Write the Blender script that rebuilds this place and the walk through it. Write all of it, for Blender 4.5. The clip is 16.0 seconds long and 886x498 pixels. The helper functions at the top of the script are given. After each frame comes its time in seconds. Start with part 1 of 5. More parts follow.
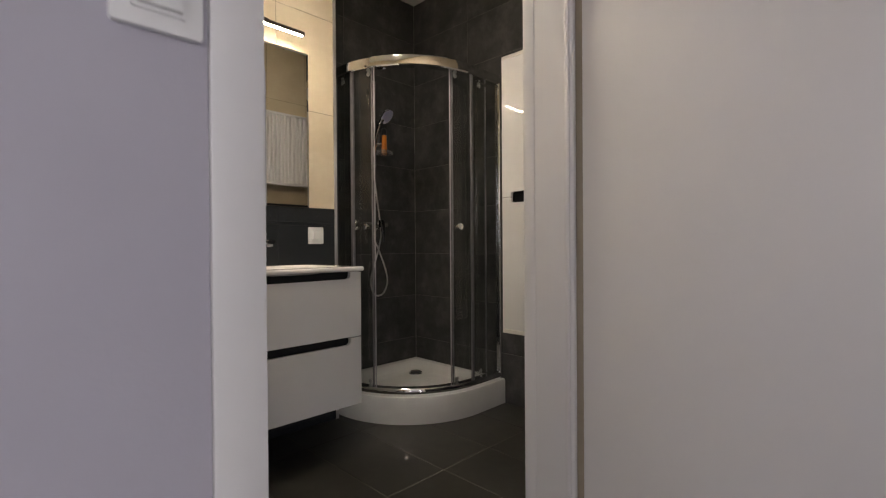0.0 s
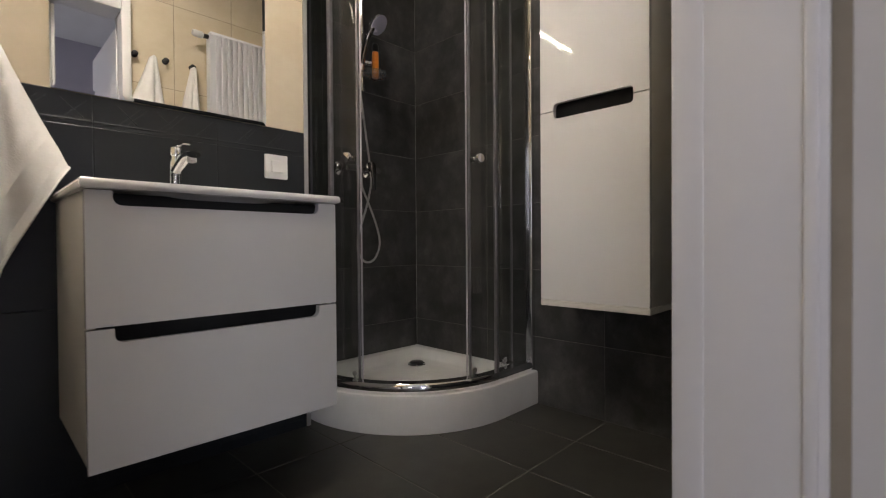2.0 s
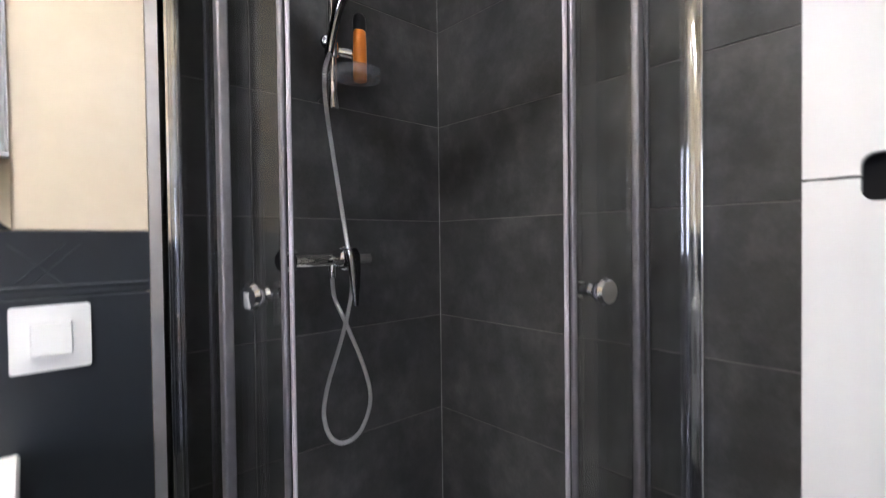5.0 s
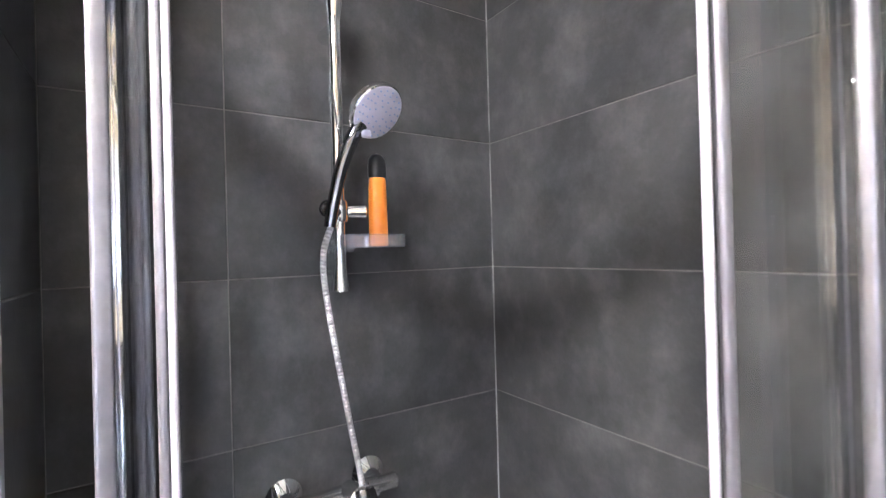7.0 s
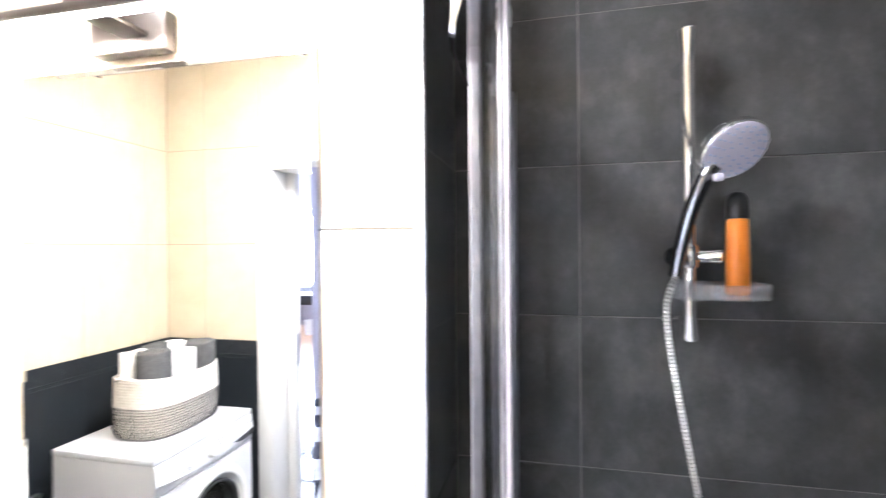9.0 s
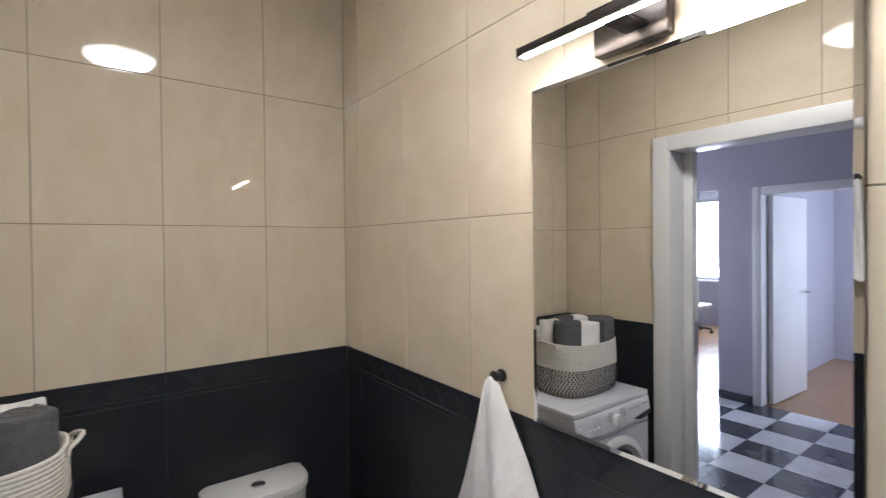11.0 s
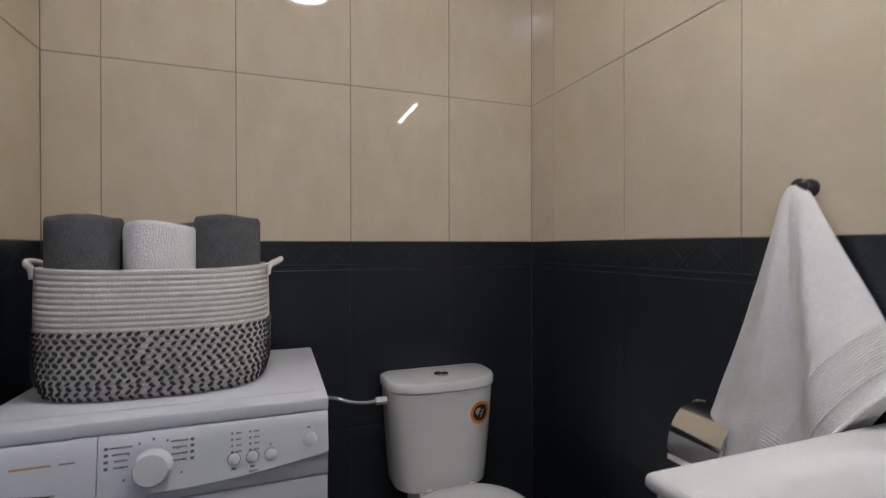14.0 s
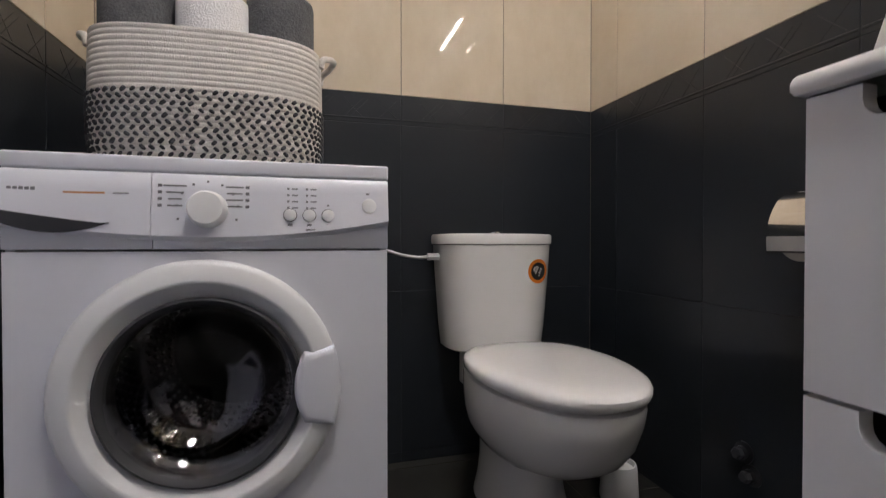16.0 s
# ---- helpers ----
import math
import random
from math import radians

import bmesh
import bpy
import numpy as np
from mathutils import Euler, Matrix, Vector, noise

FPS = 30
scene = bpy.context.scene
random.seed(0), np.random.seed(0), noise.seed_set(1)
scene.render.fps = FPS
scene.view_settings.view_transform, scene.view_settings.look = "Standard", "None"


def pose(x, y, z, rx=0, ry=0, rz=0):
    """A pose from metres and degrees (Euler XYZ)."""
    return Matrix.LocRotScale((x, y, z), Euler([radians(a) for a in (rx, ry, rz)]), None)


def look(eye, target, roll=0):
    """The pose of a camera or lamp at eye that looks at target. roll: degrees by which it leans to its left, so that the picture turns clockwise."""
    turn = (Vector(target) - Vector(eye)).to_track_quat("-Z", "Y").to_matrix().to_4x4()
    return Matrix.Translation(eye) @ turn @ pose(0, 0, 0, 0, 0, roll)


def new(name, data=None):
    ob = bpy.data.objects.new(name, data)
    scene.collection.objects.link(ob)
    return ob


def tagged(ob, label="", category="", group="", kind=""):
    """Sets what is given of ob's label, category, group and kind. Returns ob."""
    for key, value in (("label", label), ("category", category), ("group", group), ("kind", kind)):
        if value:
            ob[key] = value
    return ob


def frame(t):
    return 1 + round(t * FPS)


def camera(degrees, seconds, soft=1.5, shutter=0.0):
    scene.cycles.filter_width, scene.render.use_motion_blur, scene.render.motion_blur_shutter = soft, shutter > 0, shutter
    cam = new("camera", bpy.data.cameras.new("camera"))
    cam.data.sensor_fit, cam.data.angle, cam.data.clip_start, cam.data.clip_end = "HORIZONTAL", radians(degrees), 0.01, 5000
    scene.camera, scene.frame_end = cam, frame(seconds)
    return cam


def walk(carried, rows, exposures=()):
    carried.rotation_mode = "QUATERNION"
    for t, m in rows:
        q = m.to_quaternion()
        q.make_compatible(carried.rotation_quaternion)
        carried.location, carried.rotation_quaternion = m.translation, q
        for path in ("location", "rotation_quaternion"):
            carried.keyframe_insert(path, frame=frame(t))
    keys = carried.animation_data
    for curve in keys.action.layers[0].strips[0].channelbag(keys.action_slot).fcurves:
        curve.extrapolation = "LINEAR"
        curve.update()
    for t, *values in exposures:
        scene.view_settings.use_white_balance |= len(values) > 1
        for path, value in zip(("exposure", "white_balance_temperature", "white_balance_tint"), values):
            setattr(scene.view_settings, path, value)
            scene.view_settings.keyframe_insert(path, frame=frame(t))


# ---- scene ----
cam = camera(87.3, 16.0, soft=1.1, shutter=0.4)
PATH = [
    (0, (2.213, 0.453, 0.948), (0.806, 1.874, 0.933), -0.4),
    (0.5, (2.062, 0.573, 0.879), (0.658, 1.996, 0.861), -0.5),
    (1, (1.93, 0.673, 0.819), (0.528, 2.099, 0.804), -0.3),
    (1.5, (1.77, 0.798, 0.762), (0.371, 2.227, 0.746), -0.4),
    (2, (1.661, 0.922, 0.716), (0.261, 2.351, 0.692), -0.4),
    (2.5, (1.555, 1.064, 0.697), (0.157, 2.493, 0.68), -0.5),
    (3, (1.429, 1.225, 0.724), (0.035, 2.658, 0.705), -0.4),
    (3.5, (1.255, 1.38, 0.797), (-0.147, 2.806, 0.77), -0.4),
    (4, (1.082, 1.495, 0.884), (-0.336, 2.905, 0.865), -0.5),
    (4.5, (0.945, 1.6, 0.986), (-0.501, 2.982, 0.97), -0.7),
    (5, (0.829, 1.702, 1.13), (-0.656, 3.041, 1.095), -0.7),
    (5.2, (0.803, 1.744, 1.201), (-0.709, 3.051, 1.141), -1.1),
    (7.3, (0.574, 2.016, 1.586), (-1.161, 3.011, 1.585), -1.1),
    (7.5, (0.555, 2.040, 1.618), (-1.225, 2.952, 1.596), -1.0),
    (8, (0.528, 2.079, 1.627), (-1.407, 2.584, 1.623), -1.2),
    (8.5, (0.570, 2.066, 1.617), (-1.430, 2.069, 1.615), -0.9),
    (9, (0.674, 2.043, 1.629), (-1.276, 1.598, 1.624), -0.5),
    (9.5, (0.746, 1.990, 1.630), (-1.052, 1.114, 1.608), -0.4),
    (10, (0.826, 1.923, 1.613), (-0.796, 0.754, 1.585), -0.5),
    (10.2, (0.827, 1.909, 1.609), (-0.703, 0.621, 1.581), -0.6),
    (12.3, (0.892, 1.745, 1.469), (0.043, -0.065, 1.457), -0.2),
    (12.5, (0.885, 1.721, 1.439), (0.069, -0.105, 1.429), -0.2),
    (13, (0.889, 1.659, 1.361), (0.122, -0.188, 1.35), -0.2),
    (13.5, (0.889, 1.595, 1.261), (0.164, -0.269, 1.249), -0.2),
    (14, (0.905, 1.528, 1.132), (0.227, -0.353, 1.123), -0.1),
    (14.5, (0.905, 1.478, 0.994), (0.311, -0.432, 0.981), -0.3),
    (15, (0.909, 1.446, 0.87), (0.345, -0.473, 0.858), -0.1),
    (15.5, (0.923, 1.436, 0.775), (0.378, -0.488, 0.75), -0.2),
    (16, (0.942, 1.435, 0.691), (0.401, -0.49, 0.665), 0.0),
]
EXPOSURE = [
    (0.0, -0.12, 7350, 12), (0.8, -0.06, 7250, 12), (1.5, 0.09, 6900, 12), (2.0, 0.18, 6750, 12), (2.5, 0.29, 7250, 13), (3.0, 0.45, 6550, 12), (3.5, 0.67, 6300, 12), (4.5, 0.96, 5850, 12), (5.2, 1.30, 5720, 13),
    (7.3, 2.66, 5650, 15), (7.6, 2.70, 5650, 15), (8.2, 2.84, 5650, 14), (9.0, 2.46, 5650, 12), (9.5, 1.48, 5650, 12), (10.0, 0.58, 5700, 12), (10.2, 0.36, 5750, 12), (12.4, -0.14, 5720, 13), (14.0, -0.22, 5620, 14), (15.0, 0.05, 5700, 15),
    (16.0, 0.35, 5980, 16),
]
walk(cam, [(t, look(eye, target, roll)) for t, eye, target, roll in PATH], EXPOSURE)

# ---- light of the place ----
world = bpy.data.worlds.new("sky")
scene.world = world
world.use_nodes = True
wn = world.node_tree.nodes
sky = wn.new("ShaderNodeTexSky")
sky.sky_type = "NISHITA"
sky.sun_disc = False
sky.sun_elevation, sky.sun_rotation = radians(40), radians(200)
wn["Background"].inputs["Strength"].default_value = 0.08
world.node_tree.links.new(sky.outputs["Color"], wn["Background"].inputs["Color"])
CEILING_LAMP_POWER = 132.0
MIRROR_LAMP_POWER = 195.0
DAYLIGHT = 9.0


def window_light(name, x, y, z, w, h, power, turn, colour=(0.80, 0.86, 1.0)):
    la = bpy.data.lights.new(name, "AREA")
    la.shape, la.size, la.size_y, la.energy, la.color = "RECTANGLE", w, h, power, colour
    ob = new(name, la)
    ob.matrix_world = pose(x, y, z, 90, 0, turn)
    return ob


window_light("daylight_living_room", 8.36, -2.2, 1.6, 2.0, 1.4, 90, 90)
window_light("daylight_side_room", 5.6, 2.36, 1.5, 1.2, 1.4, 60, 180)
# Added fill lamp in an unseen hall opening, brightens the open door leaf.
window_light("added_fill_hall", 3.3, -1.42, 1.55, 1.2, 1.2, 22, 0, (0.88, 0.89, 1.0))

# ---- materials ----


def mat(name, a, b=None, rough=0.5, metal=0.0, scale=6.0, fine=0.0, fine_scale=120.0, bump=0.0, bump_scale=200.0,
        spread=0.0, stretch=None, coat=0.0, rough_var=0.0, spec=0.5, detail=6.0, streak=0.0):
    """Two tones mixed by a coarse noise, a fine grain, relief, and a spread of brightness from piece to piece."""
    m = bpy.data.materials.new(name)
    m.use_nodes = True
    n, l = m.node_tree.nodes, m.node_tree.links
    p = n["Principled BSDF"]
    p.inputs["Roughness"].default_value, p.inputs["Metallic"].default_value = rough, metal
    p.inputs["Specular IOR Level"].default_value = spec
    p.inputs["Coat Weight"].default_value = coat
    p.inputs["Coat Roughness"].default_value = 0.05
    geo = n.new("ShaderNodeNewGeometry")
    info = n.new("ShaderNodeObjectInfo")
    where = geo.outputs["Position"]
    if spread:
        off = n.new("ShaderNodeVectorMath")
        off.operation = "SCALE"
        off.inputs[0].default_value = (31.0, 17.0, 23.0)
        l.new(info.outputs["Random"], off.inputs["Scale"])
        add = n.new("ShaderNodeVectorMath")
        l.new(where, add.inputs[0])
        l.new(off.outputs[0], add.inputs[1])
        where = add.outputs[0]
    if stretch:
        mp = n.new("ShaderNodeMapping")
        mp.inputs["Scale"].default_value = stretch
        mp.inputs["Rotation"].default_value = (0.5, 0.5, 0.4)
        l.new(where, mp.inputs["Vector"])
        where = mp.outputs[0]
    coarse = n.new("ShaderNodeTexNoise")
    coarse.inputs["Scale"].default_value, coarse.inputs["Detail"].default_value = scale, detail
    coarse.inputs["Roughness"].default_value = 0.6
    l.new(where, coarse.inputs["Vector"])
    ramp = n.new("ShaderNodeMapRange")
    ramp.inputs["From Min"].default_value, ramp.inputs["From Max"].default_value = 0.32, 0.68
    l.new(coarse.outputs["Fac"], ramp.inputs["Value"])
    mix = n.new("ShaderNodeMix")
    mix.data_type = "RGBA"
    mix.inputs["A"].default_value = (*a, 1)
    mix.inputs["B"].default_value = (*(b or a), 1)
    l.new(ramp.outputs[0], mix.inputs["Factor"])
    colour = mix.outputs["Result"]
    grain = n.new("ShaderNodeTexNoise")
    grain.inputs["Scale"].default_value, grain.inputs["Detail"].default_value = fine_scale, 3.0
    l.new(geo.outputs["Position"], grain.inputs["Vector"])
    if fine or spread:
        v = n.new("ShaderNodeMath")
        v.operation = "MULTIPLY_ADD"
        l.new(grain.outputs["Fac"], v.inputs[0])
        v.inputs[1].default_value, v.inputs[2].default_value = fine * 2, 1 - fine
        v2 = n.new("ShaderNodeMath")
        v2.operation = "MULTIPLY_ADD"
        l.new(info.outputs["Random"], v2.inputs[0])
        v2.inputs[1].default_value = spread
        l.new(v.outputs[0], v2.inputs[2])
        if streak:
            sm = n.new("ShaderNodeMapping")
            sm.inputs["Scale"].default_value = (0.75, 0.75, 0.6)
            l.new(where, sm.inputs["Vector"])
            sn = n.new("ShaderNodeTexNoise")
            sn.inputs["Scale"].default_value, sn.inputs["Detail"].default_value, sn.inputs["Roughness"].default_value = 15.0, 9.0, 0.66
            l.new(sm.outputs[0], sn.inputs["Vector"])
            sr = n.new("ShaderNodeMapRange")
            sr.inputs["From Min"].default_value, sr.inputs["From Max"].default_value = 0.46, 0.74
            sr.inputs["To Min"].default_value, sr.inputs["To Max"].default_value = -0.25 * streak, streak
            l.new(sn.outputs["Fac"], sr.inputs["Value"])
            va = n.new("ShaderNodeMath")
            l.new(v2.outputs[0], va.inputs[0])
            l.new(sr.outputs[0], va.inputs[1])
            v2 = va
        hsv = n.new("ShaderNodeHueSaturation")
        l.new(colour, hsv.inputs["Color"])
        l.new(v2.outputs[0], hsv.inputs["Value"])
        colour = hsv.outputs["Color"]
    l.new(colour, p.inputs["Base Color"])
    if rough_var:
        rr = n.new("ShaderNodeMath")
        rr.operation = "MULTIPLY_ADD"
        l.new(coarse.outputs["Fac"], rr.inputs[0])
        rr.inputs[1].default_value, rr.inputs[2].default_value = rough_var * 2, rough - rough_var
        l.new(rr.outputs[0], p.inputs["Roughness"])
    if bump:
        bn = n.new("ShaderNodeTexNoise")
        bn.inputs["Scale"].default_value, bn.inputs["Detail"].default_value = bump_scale, 4.0
        l.new(geo.outputs["Position"], bn.inputs["Vector"])
        bu = n.new("ShaderNodeBump")
        bu.inputs["Strength"].default_value, bu.inputs["Distance"].default_value = bump, 0.002
        l.new(bn.outputs["Fac"], bu.inputs["Height"])
        l.new(bu.outputs[0], p.inputs["Normal"])
    return m


def glow(name, colour, strength):
    m = bpy.data.materials.new(name)
    m.use_nodes = True
    p = m.node_tree.nodes["Principled BSDF"]
    p.inputs["Base Color"].default_value = (0.8, 0.8, 0.8, 1)
    p.inputs["Emission Color"].default_value = (*colour, 1)
    p.inputs["Emission Strength"].default_value = strength
    return m


def clear(name, tint, gloss_rough=0.0, ior=1.5, haze=0.0):
    m = bpy.data.materials.new(name)
    m.use_nodes = True
    n, l = m.node_tree.nodes, m.node_tree.links
    n.remove(n["Principled BSDF"])
    t, g, f, x, pw, ma = (n.new(k) for k in ("ShaderNodeBsdfTransparent", "ShaderNodeBsdfGlossy", "ShaderNodeLayerWeight", "ShaderNodeMixShader", "ShaderNodeMath", "ShaderNodeMath"))
    t.inputs["Color"].default_value = (*tint, 1)
    g.inputs["Roughness"].default_value = gloss_rough
    f.inputs["Blend"].default_value = 0.5
    pw.operation, ma.operation = "POWER", "MULTIPLY_ADD"
    pw.inputs[1].default_value = 4.0
    ma.inputs[1].default_value, ma.inputs[2].default_value = 0.55, (ior - 1) ** 2 / (ior + 1) ** 2
    l.new(f.outputs["Facing"], pw.inputs[0])
    l.new(pw.outputs[0], ma.inputs[0])
    l.new(ma.outputs[0], x.inputs[0])
    l.new(t.outputs[0], x.inputs[1])
    l.new(g.outputs[0], x.inputs[2])
    out = x.outputs[0]
    if haze:
        d, y = n.new("ShaderNodeBsdfDiffuse"), n.new("ShaderNodeMixShader")
        d.inputs["Color"].default_value = (0.8, 0.8, 0.82, 1)
        y.inputs[0].default_value = haze
        l.new(out, y.inputs[1])
        l.new(d.outputs[0], y.inputs[2])
        out = y.outputs[0]
    l.new(out, n["Material Output"].inputs["Surface"])
    return m


BEIGE = mat("beige_tile", (0.635, 0.540, 0.395), (0.695, 0.605, 0.465), rough=0.035, scale=5, fine=0.02, fine_scale=60, spread=0.05,
            stretch=(2.4, 1.0, 1.3), bump=0.018, bump_scale=22)
BEIGE_GROUT = mat("beige_grout", (0.29, 0.25, 0.19), (0.36, 0.31, 0.24), rough=0.9, bump=0.3, bump_scale=500)
NAVY = mat("painted_dark_tile", (0.0160, 0.0190, 0.0232), (0.0195, 0.0230, 0.0278), rough=0.33, scale=4, fine=0.05, fine_scale=80, spread=0.06,
           bump=0.12, bump_scale=90, rough_var=0.06)
NAVY_GROUT = mat("painted_dark_grout", (0.018, 0.021, 0.025), (0.035, 0.038, 0.042), rough=0.7, scale=30, bump=0.4, bump_scale=300)
SLATE = mat("anthracite_tile", (0.037, 0.037, 0.0375), (0.080, 0.079, 0.078), rough=0.42, scale=5.5, streak=0.55, fine=0.12, fine_scale=170, spread=0.10,
            bump=0.12, bump_scale=260, rough_var=0.10, detail=9, spec=0.36)
SLATE_GROUT = mat("grey_grout", (0.13, 0.125, 0.12), (0.20, 0.19, 0.18), rough=0.9, scale=25, bump=0.3, bump_scale=500)
FLOOR_TILE = mat("dark_floor_tile", (0.022, 0.021, 0.018), (0.048, 0.046, 0.040), rough=0.38, streak=0.35, scale=4, fine=0.12, fine_scale=150, spread=0.12,
                 bump=0.12, bump_scale=240, rough_var=0.10, detail=9)
FLOOR_GROUT = mat("floor_grout", (0.13, 0.125, 0.11), (0.19, 0.18, 0.16), rough=0.9, scale=25)
PLASTER = mat("white_ceiling_paint", (0.78, 0.78, 0.76), (0.82, 0.82, 0.80), rough=0.9, bump=0.1, bump_scale=150)
LAVENDER = mat("lavender_wall_paint", (0.435, 0.42, 0.475), (0.46, 0.445, 0.50), rough=0.85, scale=3, bump=0.12, bump_scale=140)
DOOR_WHITE = mat("white_door_lacquer", (0.74, 0.73, 0.72), (0.77, 0.76, 0.75), rough=0.38, scale=2, bump=0.03, bump_scale=200)
LACQUER = mat("white_gloss_lacquer", (0.73, 0.725, 0.73), (0.75, 0.745, 0.75), rough=0.05, scale=2, coat=0.3)
CARCASS = mat("white_melamine", (0.72, 0.70, 0.66), (0.75, 0.73, 0.69), rough=0.45, scale=8, fine=0.02)
# Black for boards behind the grip slots, shade put into the colour.
SLOT_SHADE = mat("recess_shade", (0.012, 0.012, 0.013), (0.016, 0.016, 0.017), rough=0.6)
CERAMIC = mat("white_ceramic", (0.80, 0.79, 0.77), (0.82, 0.81, 0.79), rough=0.06, scale=3, coat=0.4)
ACRYLIC = mat("white_acrylic", (0.74, 0.74, 0.74), (0.78, 0.78, 0.78), rough=0.25, scale=12, fine=0.02)
APPLIANCE = mat("white_enamel", (0.735, 0.74, 0.785), (0.755, 0.76, 0.805), rough=0.30, scale=3, bump=0.02, bump_scale=300)
PLASTIC_W = mat("white_plastic", (0.78, 0.78, 0.77), (0.80, 0.80, 0.79), rough=0.35)
PLASTIC_G = mat("light_grey_plastic", (0.66, 0.67, 0.69), (0.68, 0.69, 0.71), rough=0.35)
# Near black for the finger grip: the hollow's shade as a colour.
GRIP_SHADE = mat("grey_grip_shade", (0.022, 0.022, 0.025), (0.034, 0.034, 0.037), rough=0.5)
PRINT = mat("grey_print", (0.19, 0.19, 0.20), rough=0.6)
PRINT_ORANGE = mat("orange_print", (0.60, 0.27, 0.10), rough=0.6)
CHROME = mat("chrome", (0.82, 0.82, 0.83), rough=0.07, metal=1.0)
ALU = mat("satin_aluminium", (0.20, 0.195, 0.215), (0.25, 0.245, 0.265), rough=0.40, metal=0.7, scale=40)
ALU_BRIGHT = mat("bright_aluminium", (0.72, 0.71, 0.73), (0.80, 0.79, 0.81), rough=0.32, metal=0.85, scale=30)
# Steel far darker than bare metal: the drum's inner shade is in the colour.
DRUM_STEEL_SHADED = mat("drum_steel_shaded", (0.085, 0.080, 0.078), (0.13, 0.12, 0.115), rough=0.20, metal=1.0, scale=20)
DARK_CHROME = mat("dark_chrome", (0.12, 0.12, 0.125), rough=0.24, metal=1.0)
SEAL = mat("translucent_seal", (0.40, 0.38, 0.42), (0.45, 0.43, 0.47), rough=0.45)
STEEL = mat("brushed_steel", (0.50, 0.50, 0.51), (0.58, 0.58, 0.59), rough=0.30, metal=1.0, scale=20)
HOSE_STEEL = mat("ribbed_hose_steel", (0.52, 0.51, 0.51), (0.60, 0.59, 0.59), rough=0.34, metal=0.9, scale=40)
BRONZE = mat("dark_bronze_metal", (0.035, 0.028, 0.024), (0.05, 0.04, 0.034), rough=0.35, metal=0.6, scale=30)
BLACK = mat("black_plastic", (0.012, 0.012, 0.013), (0.016, 0.016, 0.017), rough=0.35)
STEEL_DARK = mat("satin_grey_chrome", (0.17, 0.17, 0.178), (0.21, 0.21, 0.218), rough=0.13, metal=1.0, scale=30)
RUBBER = mat("grey_rubber", (0.03, 0.03, 0.032), (0.045, 0.045, 0.047), rough=0.6)
ORANGE = mat("orange_plastic", (0.80, 0.22, 0.018), (0.85, 0.27, 0.03), rough=0.3, scale=20)
SPRAY = mat("lilac_spray_plate", (0.60, 0.58, 0.70), (0.64, 0.62, 0.73), rough=0.4)
NOZZLE = mat("blue_nozzle", (0.35, 0.45, 0.68), rough=0.5)
TERRY = mat("white_terry_cloth", (0.80, 0.785, 0.77), (0.86, 0.845, 0.83), rough=0.95, scale=30, fine=0.10, fine_scale=330, bump=1.0, bump_scale=260)
TERRY_GREY = mat("grey_terry_cloth", (0.085, 0.085, 0.088), (0.12, 0.12, 0.123), rough=0.95, scale=40, fine=0.45, fine_scale=260, bump=1.0, bump_scale=220)
ROPE = mat("cream_cotton_rope", (0.68, 0.64, 0.58), (0.78, 0.74, 0.68), rough=0.9, scale=60, fine=0.10, fine_scale=500, bump=0.8, bump_scale=420)
ROPE_DARK = mat("charcoal_cotton_rope", (0.045, 0.045, 0.048), (0.07, 0.07, 0.075), rough=0.95, scale=60, fine=0.2, fine_scale=500, bump=0.8, bump_scale=420)
PAPER = mat("toilet_paper", (0.78, 0.74, 0.66), (0.82, 0.78, 0.70), rough=0.95, bump=0.4, bump_scale=300)
PARQUET = mat("oak_parquet", (0.26, 0.15, 0.08), (0.36, 0.22, 0.12), rough=0.3, scale=9, spread=0.2, stretch=(1, 6, 1), fine=0.08)
HALL_LIGHT = mat("pale_marbled_tile", (0.55, 0.55, 0.58), (0.70, 0.70, 0.72), rough=0.12, scale=7, spread=0.08)
HALL_DARK = mat("black_marbled_tile", (0.022, 0.024, 0.032), (0.075, 0.08, 0.10), rough=0.12, scale=9, spread=0.1)
CURTAIN = mat("sheer_white_curtain", (0.75, 0.76, 0.80), (0.80, 0.81, 0.85), rough=0.9)
GLASS = clear("shower_glass", (0.94, 0.95, 0.945))
DOOR_GLASS = clear("washer_door_glass", (0.80, 0.79, 0.79), 0.0, 1.7)
CLEAR_PLASTIC = clear("clear_plastic", (0.95, 0.95, 0.96), 0.08, 1.6, 0.12)
MIRROR = mat("silvered_mirror", (0.90, 0.91, 0.90), rough=0.0, metal=1.0)
LAMP_GLOW = glow("ceiling_lamp_glow", (1.0, 0.935, 0.845), CEILING_LAMP_POWER)
gn, gl = LAMP_GLOW.node_tree.nodes, LAMP_GLOW.node_tree.links
gp, gd, gr = gn.new("ShaderNodeNewGeometry"), gn.new("ShaderNodeVectorMath"), gn.new("ShaderNodeMapRange")
gd.operation = "DISTANCE"
gd.inputs[1].default_value = (0.742, 1.25, 2.60)
gr.interpolation_type = "SMOOTHSTEP"
gr.inputs["From Min"].default_value, gr.inputs["From Max"].default_value = 0.02, 0.17
gr.inputs["To Min"].default_value, gr.inputs["To Max"].default_value = CEILING_LAMP_POWER, 0.16 * CEILING_LAMP_POWER
gl.new(gp.outputs["Position"], gd.inputs[0])
gl.new(gd.outputs["Value"], gr.inputs["Value"])
gl.new(gr.outputs[0], gn["Principled BSDF"].inputs["Emission Strength"])
BAR_GLOW = glow("mirror_lamp_glow", (1.0, 0.885, 0.72), MIRROR_LAMP_POWER)
